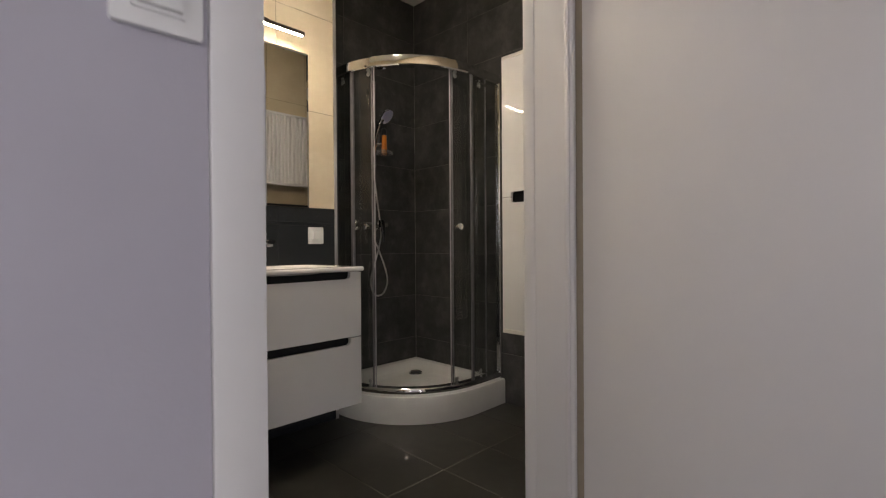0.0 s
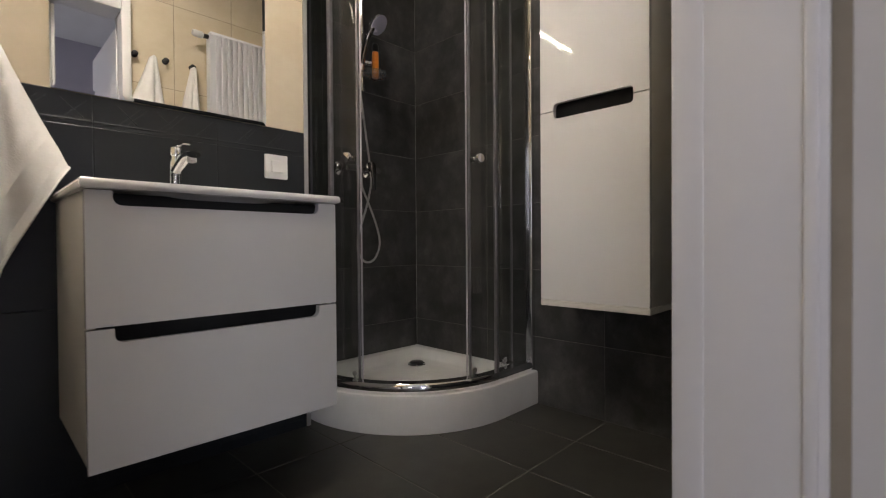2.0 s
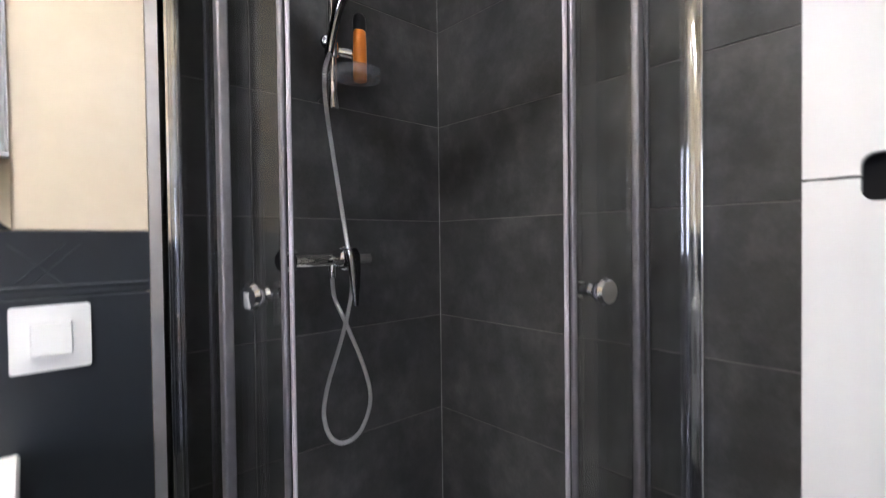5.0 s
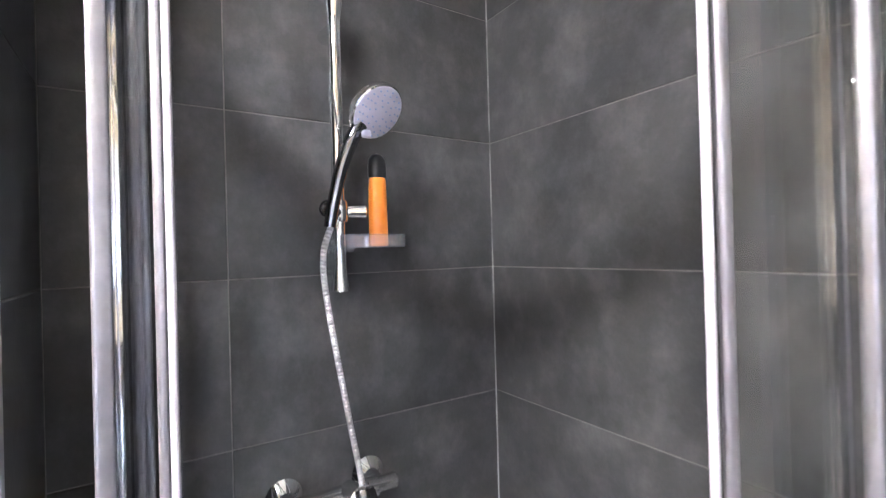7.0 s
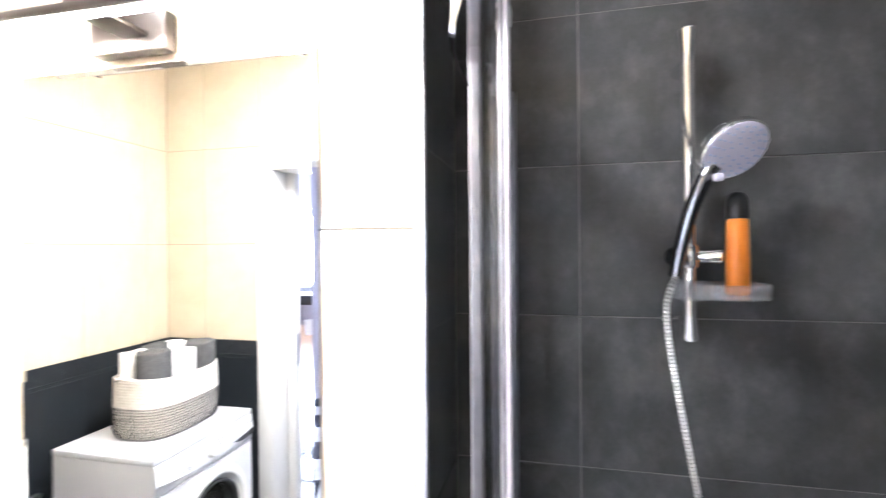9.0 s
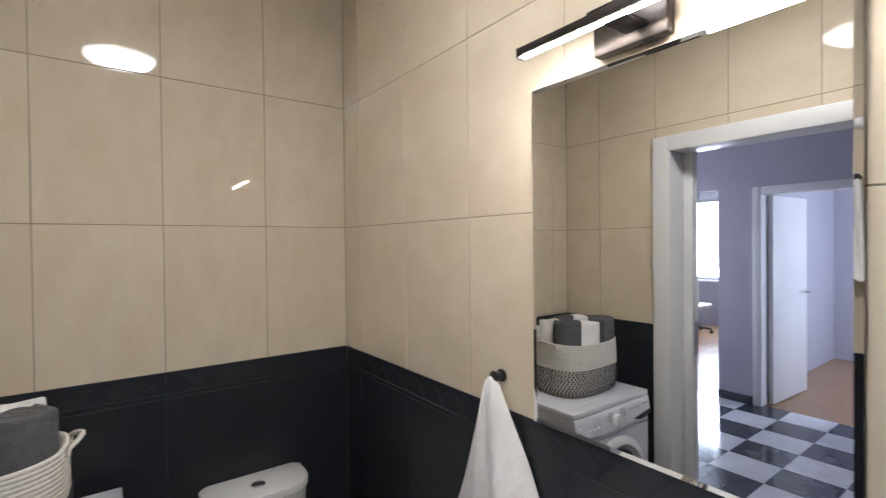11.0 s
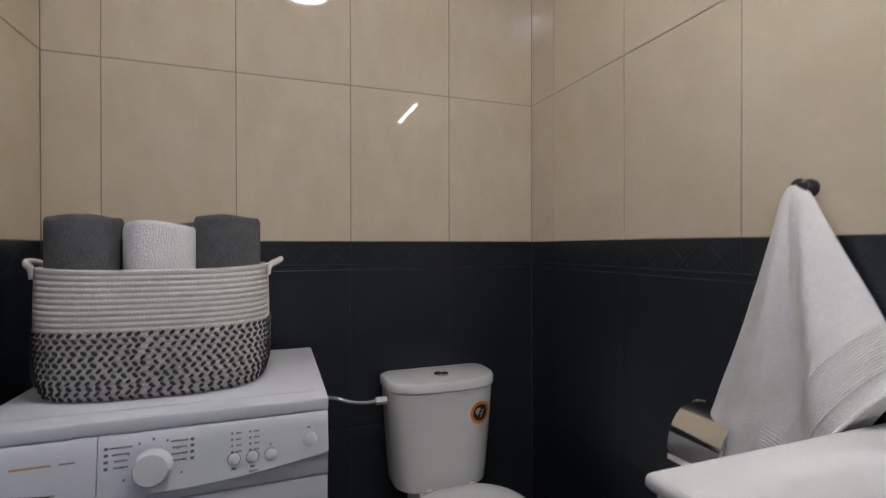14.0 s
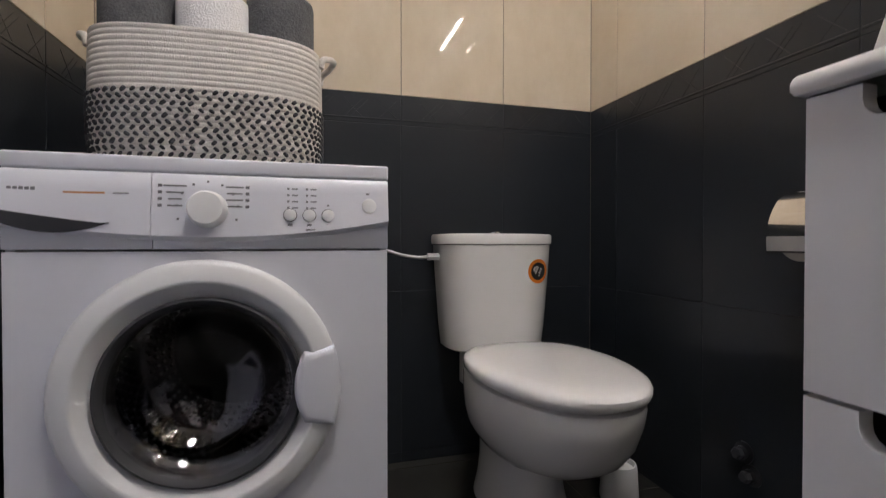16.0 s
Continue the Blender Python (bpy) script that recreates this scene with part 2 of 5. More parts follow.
DAY_GLOW = glow("daylight_backdrop", (0.85, 0.91, 1.0), DAYLIGHT)

# ---- helpers for shapes ----


def mesh_of(bm, name, material, smooth=False):
    bmesh.ops.recalc_face_normals(bm, faces=bm.faces)
    me = bpy.data.meshes.new(name)
    bm.to_mesh(me)
    bm.free()
    if material:
        me.materials.append(material)
    if smooth:
        for poly in me.polygons:
            poly.use_smooth = True
        me.set_sharp_from_angle(angle=radians(38))
    return me


def part(name, bm, material, parent=None, label="", smooth=True):
    ob = new(name, mesh_of(bm, name, material, smooth))
    if parent:
        ob.parent = parent
        ob.matrix_parent_inverse = parent.matrix_world.inverted()
    if label:
        ob["label"] = label
    return ob


def thing(name, x, y, z, label, category, group="", kind=""):
    ob = new(name)
    ob.empty_display_size = 0.05
    ob.matrix_world = Matrix.Translation((x, y, z))
    return tagged(ob, label, category, group, kind)


def B():
    return bmesh.new()


def box(bm, x0, x1, y0, y1, z0, z1, bevel=0.0, seg=2):
    vs = [bm.verts.new((x, y, z)) for x in (x0, x1) for y in (y0, y1) for z in (z0, z1)]
    fs = [bm.faces.new([vs[i] for i in q]) for q in ((0, 1, 3, 2), (4, 6, 7, 5), (0, 4, 5, 1), (2, 3, 7, 6), (0, 2, 6, 4), (1, 5, 7, 3))]
    if bevel:
        es = list({e for f in fs for e in f.edges})
        bmesh.ops.bevel(bm, geom=es, offset=bevel, segments=seg, affect="EDGES", profile=0.5)
    return bm


def frame_of(d):
    d = Vector(d).normalized()
    a = d.cross((0, 0, 1))
    if a.length < 1e-3:
        a = d.cross((1, 0, 0))
    a.normalize()
    return d, a, d.cross(a).normalized()


def rings(bm, loops, close=True, caps=True):
    rows = [[bm.verts.new(p) for p in loop] for loop in loops]
    n = len(rows[0])
    for r0, r1 in zip(rows, rows[1:]):
        for i in range(n if close else n - 1):
            j = (i + 1) % n
            bm.faces.new((r0[i], r0[j], r1[j], r1[i]))
    if caps:
        bm.faces.new(rows[0][::-1])
        bm.faces.new(rows[-1])
    return bm


def turned(bm, base, axis, profile, seg=24, sx=1.0, sy=1.0, caps=True):
    """A turned shape: profile of (radius, distance along the axis)."""
    d, a, b = frame_of(axis)
    base = Vector(base)
    return rings(bm, [[base + d * h + (a * math.cos(2 * math.pi * i / seg) * sx + b * math.sin(2 * math.pi * i / seg) * sy) * max(r, 1e-4)
                       for i in range(seg)] for r, h in profile], caps=caps)


def rod(bm, p0, p1, r, r1=None, seg=16, soft=0.0):
    d = Vector(p1) - Vector(p0)
    h = d.length
    r1 = r if r1 is None else r1
    if soft:
        prof = [(r - soft, 0), (r - soft * 0.3, soft * 0.3), (r, soft), (r1, h - soft), (r1 - soft * 0.3, h - soft * 0.3), (r1 - soft, h)]
    else:
        prof = [(r, 0), (r1, h)]
    return turned(bm, p0, d, prof, seg)


def smooth_path(pts, steps=8):
    pts = [Vector(p) for p in pts]
    out = []
    for i in range(len(pts) - 1):
        p0, p1, p2, p3 = pts[max(i - 1, 0)], pts[i], pts[i + 1], pts[min(i + 2, len(pts) - 1)]
        for s in range(steps):
            t = s / steps
            out.append(0.5 * (2 * p1 + (p2 - p0) * t + (2 * p0 - 5 * p1 + 4 * p2 - p3) * t * t + (3 * p1 - p0 - 3 * p2 + p3) * t ** 3))
    out.append(pts[-1])
    return out


def tube(bm, path, r, seg=10, ripple=0.0):
    loops = []
    up = None
    for i, p in enumerate(path):
        d = (path[min(i + 1, len(path) - 1)] - path[max(i - 1, 0)]).normalized()
        if up is None:
            up = frame_of(d)[1]
        up = (up - d * up.dot(d)).normalized()
        s = d.cross(up)
        rr = (r(i / (len(path) - 1)) if callable(r) else r) * (1 - ripple * (i % 2))
        loops.append([p + (up * math.cos(2 * math.pi * k / seg) + s * math.sin(2 * math.pi * k / seg)) * rr for k in range(seg)])
    return rings(bm, loops)


def sheet(bm, outline, at, to, put):
    """A flat outline (u, v) pulled from depth at to depth to; put maps (u, v, w) into the place."""
    return rings(bm, [[put(u, v, w) for u, v in outline] for w in (at, to)])


def soft_rect(u0, u1, v0, v1, r, seg=5):
    out = []
    for cu, cv, a0 in ((u1 - r, v1 - r, 0), (u0 + r, v1 - r, 90), (u0 + r, v0 + r, 180), (u1 - r, v0 + r, 270)):
        for k in range(seg + 1):
            a = radians(a0 + 90 * k / seg)
            out.append((cu + r * math.cos(a), cv + r * math.sin(a)))
    return out


def rim_bevel(bm, offset, seg=2, angle=50):
    es = [e for e in bm.edges if len(e.link_faces) == 2 and e.calc_face_angle(0) > radians(angle)]
    bmesh.ops.bevel(bm, geom=es, offset=offset, segments=seg, affect="EDGES", profile=0.5)
    return bm


# ---- plan ----
W, L, H = 1.494, 2.692, 2.665
RX, RY = -0.284, 1.851
BAND0, BAND1 = 1.059, 1.150
ROWS_DARK = [0.0, 0.033, 0.541, BAND0]
ROWS_BEIGE = [BAND1, 1.659, 2.168, H]
ROWS_SLATE = [0.0, 0.297, 0.596, 0.894, 1.192, 1.491, 1.790, 2.089, 2.388, H]


def structure(name, boxes, material, label, category="wall"):
    bm = B()
    for b in boxes:
        box(bm, *b)
    return tagged(part(name, bm, material, smooth=False), label, category, "", "structure")


wall_west = structure("wall_west", [(-0.45, -0.0020, -0.15, RY - 0.0020, 0, H + 0.1)], BEIGE_GROUT,
                      "tiled bathroom wall, cream above and dark painted below", "wall")
wall_recess = structure("wall_recess", [(-0.45, RX - 0.0016, RY - 0.0010, L + 0.15, 0, H + 0.1)], SLATE_GROUT,
                        "anthracite tiled shower recess wall")
wall_north = structure("wall_north", [(RX - 0.0010, 1.65, L + 0.0016, L + 0.15, 0, H + 0.1)], SLATE_GROUT,
                       "anthracite tiled wall behind the shower and cabinet")
wall_south = structure("wall_south", [(-0.0010, 1.65, -0.15, -0.0020, 0, H + 0.1)], BEIGE_GROUT,
                       "tiled bathroom wall behind the toilet and washer")
DX0, DX1 = W + 0.0020, 1.632
DOOR0, DOOR1, DOORH = 0.66, 1.545, 2.04
wall_east = structure("wall_east", [(DX0, DX1, -0.009, DOOR0 - 0.012, 0, H + 0.1), (DX0, DX1, DOOR1 + 0.012, L + 0.009, 0, H + 0.1),
                                    (DX0, DX1, DOOR0 - 0.012, DOOR1 + 0.012, DOORH + 0.012, H + 0.1)], BEIGE_GROUT,
                      "tiled bathroom wall with the doorway")
floor = structure("floor", [(-0.45, 1.60, -0.15, L + 0.15, -0.12, -0.0016)], FLOOR_GROUT, "dark tiled bathroom floor", "floor")
ceiling = structure("ceiling", [(-0.45, 1.66, -0.15, L + 0.15, H + 0.002, H + 0.11)], PLASTER, "plain white painted ceiling", "ceiling")

# ---- doorway and hall ----
door_1 = thing("door_1", 1.56, 1.1, 0, "white lacquered doorway with the door leaf standing open", "door", kind="structure")
CX = W - 0.036
part("casing", box(B(), CX, W + 0.001, 0.573, DOOR0 - 0.006, 0.001, DOORH + 0.075, 0.006), DOOR_WHITE, door_1)
part("casing", box(B(), CX, W + 0.001, DOOR1 - 0.009, DOOR1 + 0.036, 0.001, DOORH + 0.075, 0.004), DOOR_WHITE, door_1)
part("casing", box(B(), CX, W + 0.001, DOOR0 - 0.004, DOOR1 - 0.010, DOORH - 0.004, DOORH + 0.075, 0.006), DOOR_WHITE, door_1)
part("jamb", box(B(), CX + 0.006, DX1 + 0.003, DOOR0 - 0.010, DOOR0, 0.001, DOORH, 0.002), DOOR_WHITE, door_1)
part("jamb", box(B(), CX + 0.006, 1.611, DOOR1 - 0.006, DOOR1 + 0.010, 0.001, DOORH, 0.003), DOOR_WHITE, door_1)
part("jamb", box(B(), CX + 0.006, DX1 + 0.003, DOOR0 + 0.001, DOOR1 - 0.007, DOORH - 0.001, DOORH + 0.010, 0.002), DOOR_WHITE, door_1)
part("seal", box(B(), 1.590, 1.603, DOOR1 - 0.013, DOOR1 - 0.006, 0.002, DOORH - 0.004, 0.003), DOOR_WHITE, door_1)
part("rebate", box(B(), 1.6115, 1.646, DOOR1 + 0.052, DOOR1 + 0.064, 0.002, DOORH - 0.002, 0.002), DOOR_WHITE, door_1)
part("outer_casing", box(B(), 1.634, 1.650, 0.645, 0.711, 0.001, DOORH + 0.06, 0.005), DOOR_WHITE, door_1)
part("stop", box(B(), 1.598, 1.634, 0.661, 0.709, 0.001, DOORH - 0.002, 0.004), DOOR_WHITE, door_1)
part("outer_casing", box(B(), 1.634, 1.650, 0.712, 1.60, DOORH - 0.001, DOORH + 0.06, 0.005), DOOR_WHITE, door_1)
part("strike_plate", box(B(), 1.604, 1.646, 0.7095, 0.7125, 1.00, 1.17, 0.001), STEEL, door_1, "slim grey metal strike plate")
leaf = part("door_leaf", box(B(), 1.627, 2.46, 1.556, 1.596, 0.008, DOORH - 0.008, 0.003), DOOR_WHITE, door_1, "plain white door leaf standing open")

hall_wall_west = structure("hall_wall_west", [(1.6335, 1.647, -1.4, 0.644, 0, 2.75), (1.6335, 1.647, 1.605, 2.4, 0, 2.75),
                                              (1.6335, 1.647, 0.644, 1.605, DOORH + 0.061, 2.75)], LAVENDER, "lavender painted hall wall")
hall_wall_east = structure("hall_wall_east", [(4.20, 4.34, -1.4, -1.25, 0, 2.75), (4.20, 4.34, -0.27, 0.10, 0, 2.75), (4.20, 4.34, 0.95, 2.4, 0, 2.75),
                                              (4.20, 4.34, -1.25, -0.27, 2.10, 2.75), (4.20, 4.34, 0.10, 0.95, 2.03, 2.75)], LAVENDER, "lavender painted hall wall with two openings")
# The gap in this wall is made up to let the hall fill in.
hall_wall_south = structure("hall_wall_south", [(1.647, 2.7, -1.55, -1.4, 0, 2.75), (3.9, 4.20, -1.55, -1.4, 0, 2.75), (2.7, 3.9, -1.55, -1.4, 0, 0.95), (2.7, 3.9, -1.55, -1.4, 2.15, 2.75)], LAVENDER, "lavender painted hall wall with an added, unseen window opening")
hall_wall_north = structure("hall_wall_north", [(1.647, 4.20, 2.4, 2.55, 0, 2.75)], LAVENDER, "lavender painted hall wall")
hall_ceiling = structure("hall_ceiling", [(1.64, 8.6, -4.3, 2.7, 2.75, 2.85)], PLASTER, "plain white hall ceiling", "ceiling")
hall_floor = structure("hall_floor", [(1.601, 4.27, -1.4, 2.4, -0.12, -0.004)], FLOOR_GROUT, "black and white chequered hall floor", "floor")
living_floor = structure("living_floor", [(4.271, 8.6, -4.3, 2.7, -0.12, -0.004)], PARQUET, "oak parquet floor beyond the hall", "floor")
for i, (x0, x1, y0, y1) in enumerate(((4.18, 4.199, -0.268, 0.04), (4.18, 4.199, 1.02, 2.398), (1.648, 1.667, -1.398, 0.643))):
    tagged(part("baseboard", box(B(), x0, x1, y0, y1, 0.0, 0.08, 0.004), HALL_DARK), "black tiled skirting along the hall wall", "baseboard", "", "structure")
living_walls = structure("living_wall_east", [(8.40, 8.6, -4.3, -3.30, 0, 2.75), (8.40, 8.6, -1.20, 2.7, 0, 2.75), (8.40, 8.6, -3.30, -1.20, 0, 0.85),
                                              (8.40, 8.6, -3.30, -1.20, 2.36, 2.75)], LAVENDER, "lavender painted living room wall with a window")
structure("living_wall_south", [(4.34, 8.4, -4.3, -4.15, 0, 2.75)], LAVENDER, "lavender painted living room wall")
structure("living_wall_north", [(4.34, 8.4, -0.12, -0.02, 0, 2.75)], LAVENDER, "lavender painted wall between two rooms")
structure("side_room_wall", [(4.34, 8.4, 2.4, 2.55, 0, 2.75), (7.0, 7.1, -0.02, 2.4, 0, 2.75)], LAVENDER, "pale painted side room wall")

window_1 = thing("window_1", 8.45, -2.25, 0.85, "white framed living room window with bright daylight", "window", kind="structure")
for y0, y1, z0, z1 in ((-3.30, -3.24, 0.85, 2.36), (-1.26, -1.20, 0.85, 2.36), (-2.28, -2.20, 0.91, 2.30), (-3.24, -1.26, 0.85, 0.91), (-3.24, -1.26, 2.30, 2.36)):
    part("window_frame", box(B(), 8.44, 8.50, y0, y1, z0, z1, 0.008), PLASTIC_W, window_1)
part("window_sill", box(B(), 8.30, 8.44, -3.36, -1.14, 0.81, 0.848, 0.008), PLASTIC_W, window_1)
bm = B()
box(bm, 9.4, 9.42, -5.5, 1.0, -0.5, 4.0)
tagged(part("backdrop", bm, DAY_GLOW, smooth=False), "bright hazy daylight outside the window", "backdrop", "", "structure")


# Made-up frame round the hall fill lamp, out of view.
added_hall_window = thing("added_hall_window", 3.3, -1.48, 0.95, "added unseen white framed hall window around the fill light", "window", kind="structure")
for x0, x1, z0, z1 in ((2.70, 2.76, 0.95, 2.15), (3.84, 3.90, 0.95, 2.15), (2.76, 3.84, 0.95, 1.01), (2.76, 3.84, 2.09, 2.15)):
    part("window_frame", box(B(), x0, x1, -1.52, -1.46, z0, z1, 0.008), PLASTIC_W, added_hall_window)


def curtain(x, y0, y1, z0, z1):
    bm = B()
    n = 60
    rows = []
    for z in (z0, z1):
        rows.append([(x + 0.03 * math.sin(i * 0.9), y0 + (y1 - y0) * i / n, z) for i in range(n + 1)] +
                    [(x + 0.004 + 0.03 * math.sin(i * 0.9), y0 + (y1 - y0) * i / n, z) for i in range(n, -1, -1)])
    rings(bm, rows)
    ob = part("curtain", bm, CURTAIN)
    return tagged(ob, "sheer white curtain hanging beside the window", "curtain")


curtain(8.26, -3.52, -3.12, 0.05, 2.6)

desk = thing("desk", 7.75, -2.7, 0, "dark desk with a white leg by the window", "desk")
part("desktop", box(B(), 7.40, 8.10, -3.4, -2.28, 0.715, 0.745, 0.004), BLACK, desk)
part("drawer_unit", box(B(), 7.46, 8.04, -2.72, -2.32, 0.55, 0.712, 0.004), BLACK, desk)
for y in (-3.35, -2.33):
    part("leg", box(B(), 7.46, 7.50, y, y + 0.04, 0.0, 0.713, 0.003), PLASTIC_W, desk)
    part("leg", box(B(), 8.00, 8.04, y, y + 0.04, 0.0, 0.713, 0.003), PLASTIC_W, desk)
desk_lamp = thing("desk_lamp", 7.9, -2.55, 0.747, "black angled desk lamp", "lamp")
part("base", turned(B(), (7.9, -2.62, 0.746), (0, 0, 1), [(0.07, 0), (0.07, 0.012), (0.02, 0.02)]), BLACK, desk_lamp)
part("arm", tube(B(), smooth_path([(7.9, -2.62, 0.76), (7.9, -2.66, 1.05), (7.9, -2.60, 1.26), (7.9, -2.46, 1.30)]), 0.008), BLACK, desk_lamp)
part("shade", turned(B(), (7.9, -2.46, 1.31), (0, 0.35, -1), [(0.02, 0), (0.035, 0.02), (0.075, 0.11), (0.07, 0.11)]), BLACK, desk_lamp)
office_chair = thing("office_chair", 7.45, -2.05, 0, "white office chair on a black star base", "chair")
part("seat", box(B(), 7.22, 7.68, -2.28, -1.84, 0.44, 0.50, 0.025, 3), PLASTIC_W, office_chair)
part("backrest", box(B(), 7.20, 7.26, -2.26, -1.86, 0.50, 0.92, 0.022, 3), PLASTIC_W, office_chair)
part("column", rod(B(), (7.45, -2.06, 0.09), (7.45, -2.06, 0.44), 0.025), BLACK, office_chair)
for k in range(5):
    a = 2 * math.pi * k / 5
    c, s = math.cos(a), math.sin(a)
    part("base_arm", rod(B(), (7.45, -2.06, 0.11), (7.45 + 0.28 * c, -2.06 + 0.28 * s, 0.075), 0.02, 0.014), BLACK, office_chair)
    part("castor", rod(B(), (7.45 + 0.28 * c - 0.02 * s, -2.06 + 0.28 * s + 0.02 * c, 0.028), (7.45 + 0.28 * c + 0.02 * s, -2.06 + 0.28 * s - 0.02 * c, 0.028), 0.028), BLACK, office_chair)
bin_ = thing("waste_bin", 7.5, -2.45, 0, "small white waste bin on the parquet", "bin")
part("bin_body", turned(B(), (7.42, -2.42, 0.0), (0, 0, 1), [(0.085, 0), (0.11, 0.27), (0.102, 0.27), (0.08, 0.012)]), PLASTIC_W, bin_)

door_2 = thing("door_2", 4.27, 0.5, 0, "white hall door standing ajar in its frame", "door", kind="structure")
for y0, y1, z1 in ((0.04, 0.115, 2.09), (0.935, 1.01, 2.09)):
    part("frame", box(B(), 4.185, 4.345, y0, y1, 0.001, z1, 0.005), DOOR_WHITE, door_2)
part("frame", box(B(), 4.185, 4.345, 0.116, 0.934, 2.015, 2.09, 0.005), DOOR_WHITE, door_2)
bm = B()
box(bm, 0, 0.80, 0, 0.04, 0.008, 2.01, 0.003)
bmesh.ops.transform(bm, matrix=pose(4.33, 0.125, 0, 0, 0, 3), verts=bm.verts)
leaf2 = part("door_leaf", bm, DOOR_WHITE, door_2)
bm = B()
m2 = pose(4.33, 0.125, 0, 0, 0, 3)
tube(bm, [m2 @ Vector(p) for p in ((0.74, 0.04, 1.05), (0.74, 0.09, 1.05), (0.72, 0.095, 1.05), (0.62, 0.095, 1.05))], 0.009)
part("handle", bm, STEEL, leaf2, "dark steel lever handle")

# hall light switch
def frame_plate(name, put, u0, u1, v0, v1, label, rocker=True):
    ob = thing(name, *put(0.5 * (u0 + u1), 0.5 * (v0 + v1), 0), label, "switch")
    bm = sheet(B(), soft_rect(u0, u1, v0, v1, 0.004), 0.0, 0.009, put)
    part("plate", rim_bevel(bm, 0.003), PLASTIC_W, ob)
    if rocker:
        cu, cv, hu = 0.5 * (u0 + u1), 0.5 * (v0 + v1), 0.30 * (u1 - u0)
        part("bezel", rim_bevel(sheet(B(), soft_rect(cu - hu, cu + hu, cv - hu, cv + hu, 0.003), 0.009, 0.012, put), 0.001), PLASTIC_W, ob)
        bm = rings(B(), [[put(u, v, 0.012) for u, v in soft_rect(cu - hu + 0.004, cu + hu - 0.004, cv - hu + 0.004, cv + hu - 0.004, 0.002)],
                         [put(u, v, 0.0165 - 0.08 * (v - cv)) for u, v in soft_rect(cu - hu + 0.005, cu + hu - 0.005, cv - hu + 0.005, cv + hu - 0.005, 0.002)]])
        part("rocker", bm, PLASTIC_W, ob)
    return ob


frame_plate("light_switch", lambda u, v, w: Vector((1.6475 + w, u, v)), 0.549, 0.636, 1.177, 1.264, "white light switch on the lavender hall wall")
WEST = lambda u, v, w: Vector((w, u, v))
frame_plate("light_switch", WEST, 1.684, 1.770, 0.961, 1.049, "white light switch on the dark tiled wall")
frame_plate("power_outlet", lambda u, v, w: Vector((u, w, v)), 1.20, 1.28, 1.02, 1.10, "white power outlet on the dark wall above the washer")

# ---- washbasin unit ----
VY0, VY1, VX = 1.088, 1.682, 0.471
vanity = thing("vanity_cabinet", 0.2, 1.385, 0.24, "white gloss wall-hung vanity cabinet with two drawers", "cabinet")
part("side_panel", box(B(), 0.004, VX - 0.020, VY0 + 0.003, VY0 + 0.019, 0.243, 0.834, 0.001), CARCASS, vanity)
part("side_panel", box(B(), 0.004, VX - 0.020, VY1 - 0.019, VY1 - 0.003, 0.243, 0.834, 0.001), CARCASS, vanity)
part("bottom_panel", box(B(), 0.004, VX - 0.020, VY0 + 0.020, VY1 - 0.020, 0.244, 0.260, 0.001), CARCASS, vanity)
part("back_panel", box(B(), 0.004, 0.020, VY0 + 0.020, VY1 - 0.020, 0.261, 0.833), CARCASS, vanity)
# Black board inside the carcass, makes the open slots read as shaded.
part("slot_shade_board", box(B(), 0.395, 0.412, VY0 + 0.020, VY1 - 0.020, 0.261, 0.833), SLOT_SHADE, vanity, "black board painting in the shade behind the drawer grips")


def notched(u0, u1, v0, v1, n0, n1, depth, r=0.017):
    out = [(u0, v0), (u1, v0), (u1, v1), (n1, v1)]
    out += [(n1 - r + r * math.cos(radians(a)), v1 - depth + r - r * math.sin(radians(a))) for a in (0, 22, 45, 67, 90)]
    out += [(n0 + r - r * math.sin(radians(a)), v1 - depth + r - r * math.cos(radians(a))) for a in (0, 22, 45, 67, 90)]
    return out + [(n0, v1), (u0, v1)]


FRONT = lambda u, v, w: Vector((w, u, v))
for z0, z1 in ((0.5445, 0.833), (0.240, 0.5395)):
    bm = sheet(B(), notched(VY0, VY1, z0, z1, 1.137, 1.626, 0.031), VX - 0.018, VX, FRONT)
    part("drawer_front", rim_bevel(bm, 0.0018, 2, 60), LACQUER, vanity)

basin = thing("washbasin", 0.24, 1.385, 0.835, "white ceramic washbasin top on the vanity", "washbasin")
bm = B()
nu, nv = 44, 56
BX0, BX1, BY0, BY1, BZ = 0.004, 0.477, 1.083, 1.689, 0.857


def basin_z(x, y):
    u, v = (x - 0.265) / 0.155, (y - 1.386) / 0.235
    d = (abs(u) ** 4 + abs(v) ** 4) ** 0.25
    return BZ - 0.014 * max(0.0, min(1.0, (1.12 - d) / 0.14)) ** 1.5 - (0.08 if d < 0.98 else 0) * max(0.0, 1 - d) ** 0.55


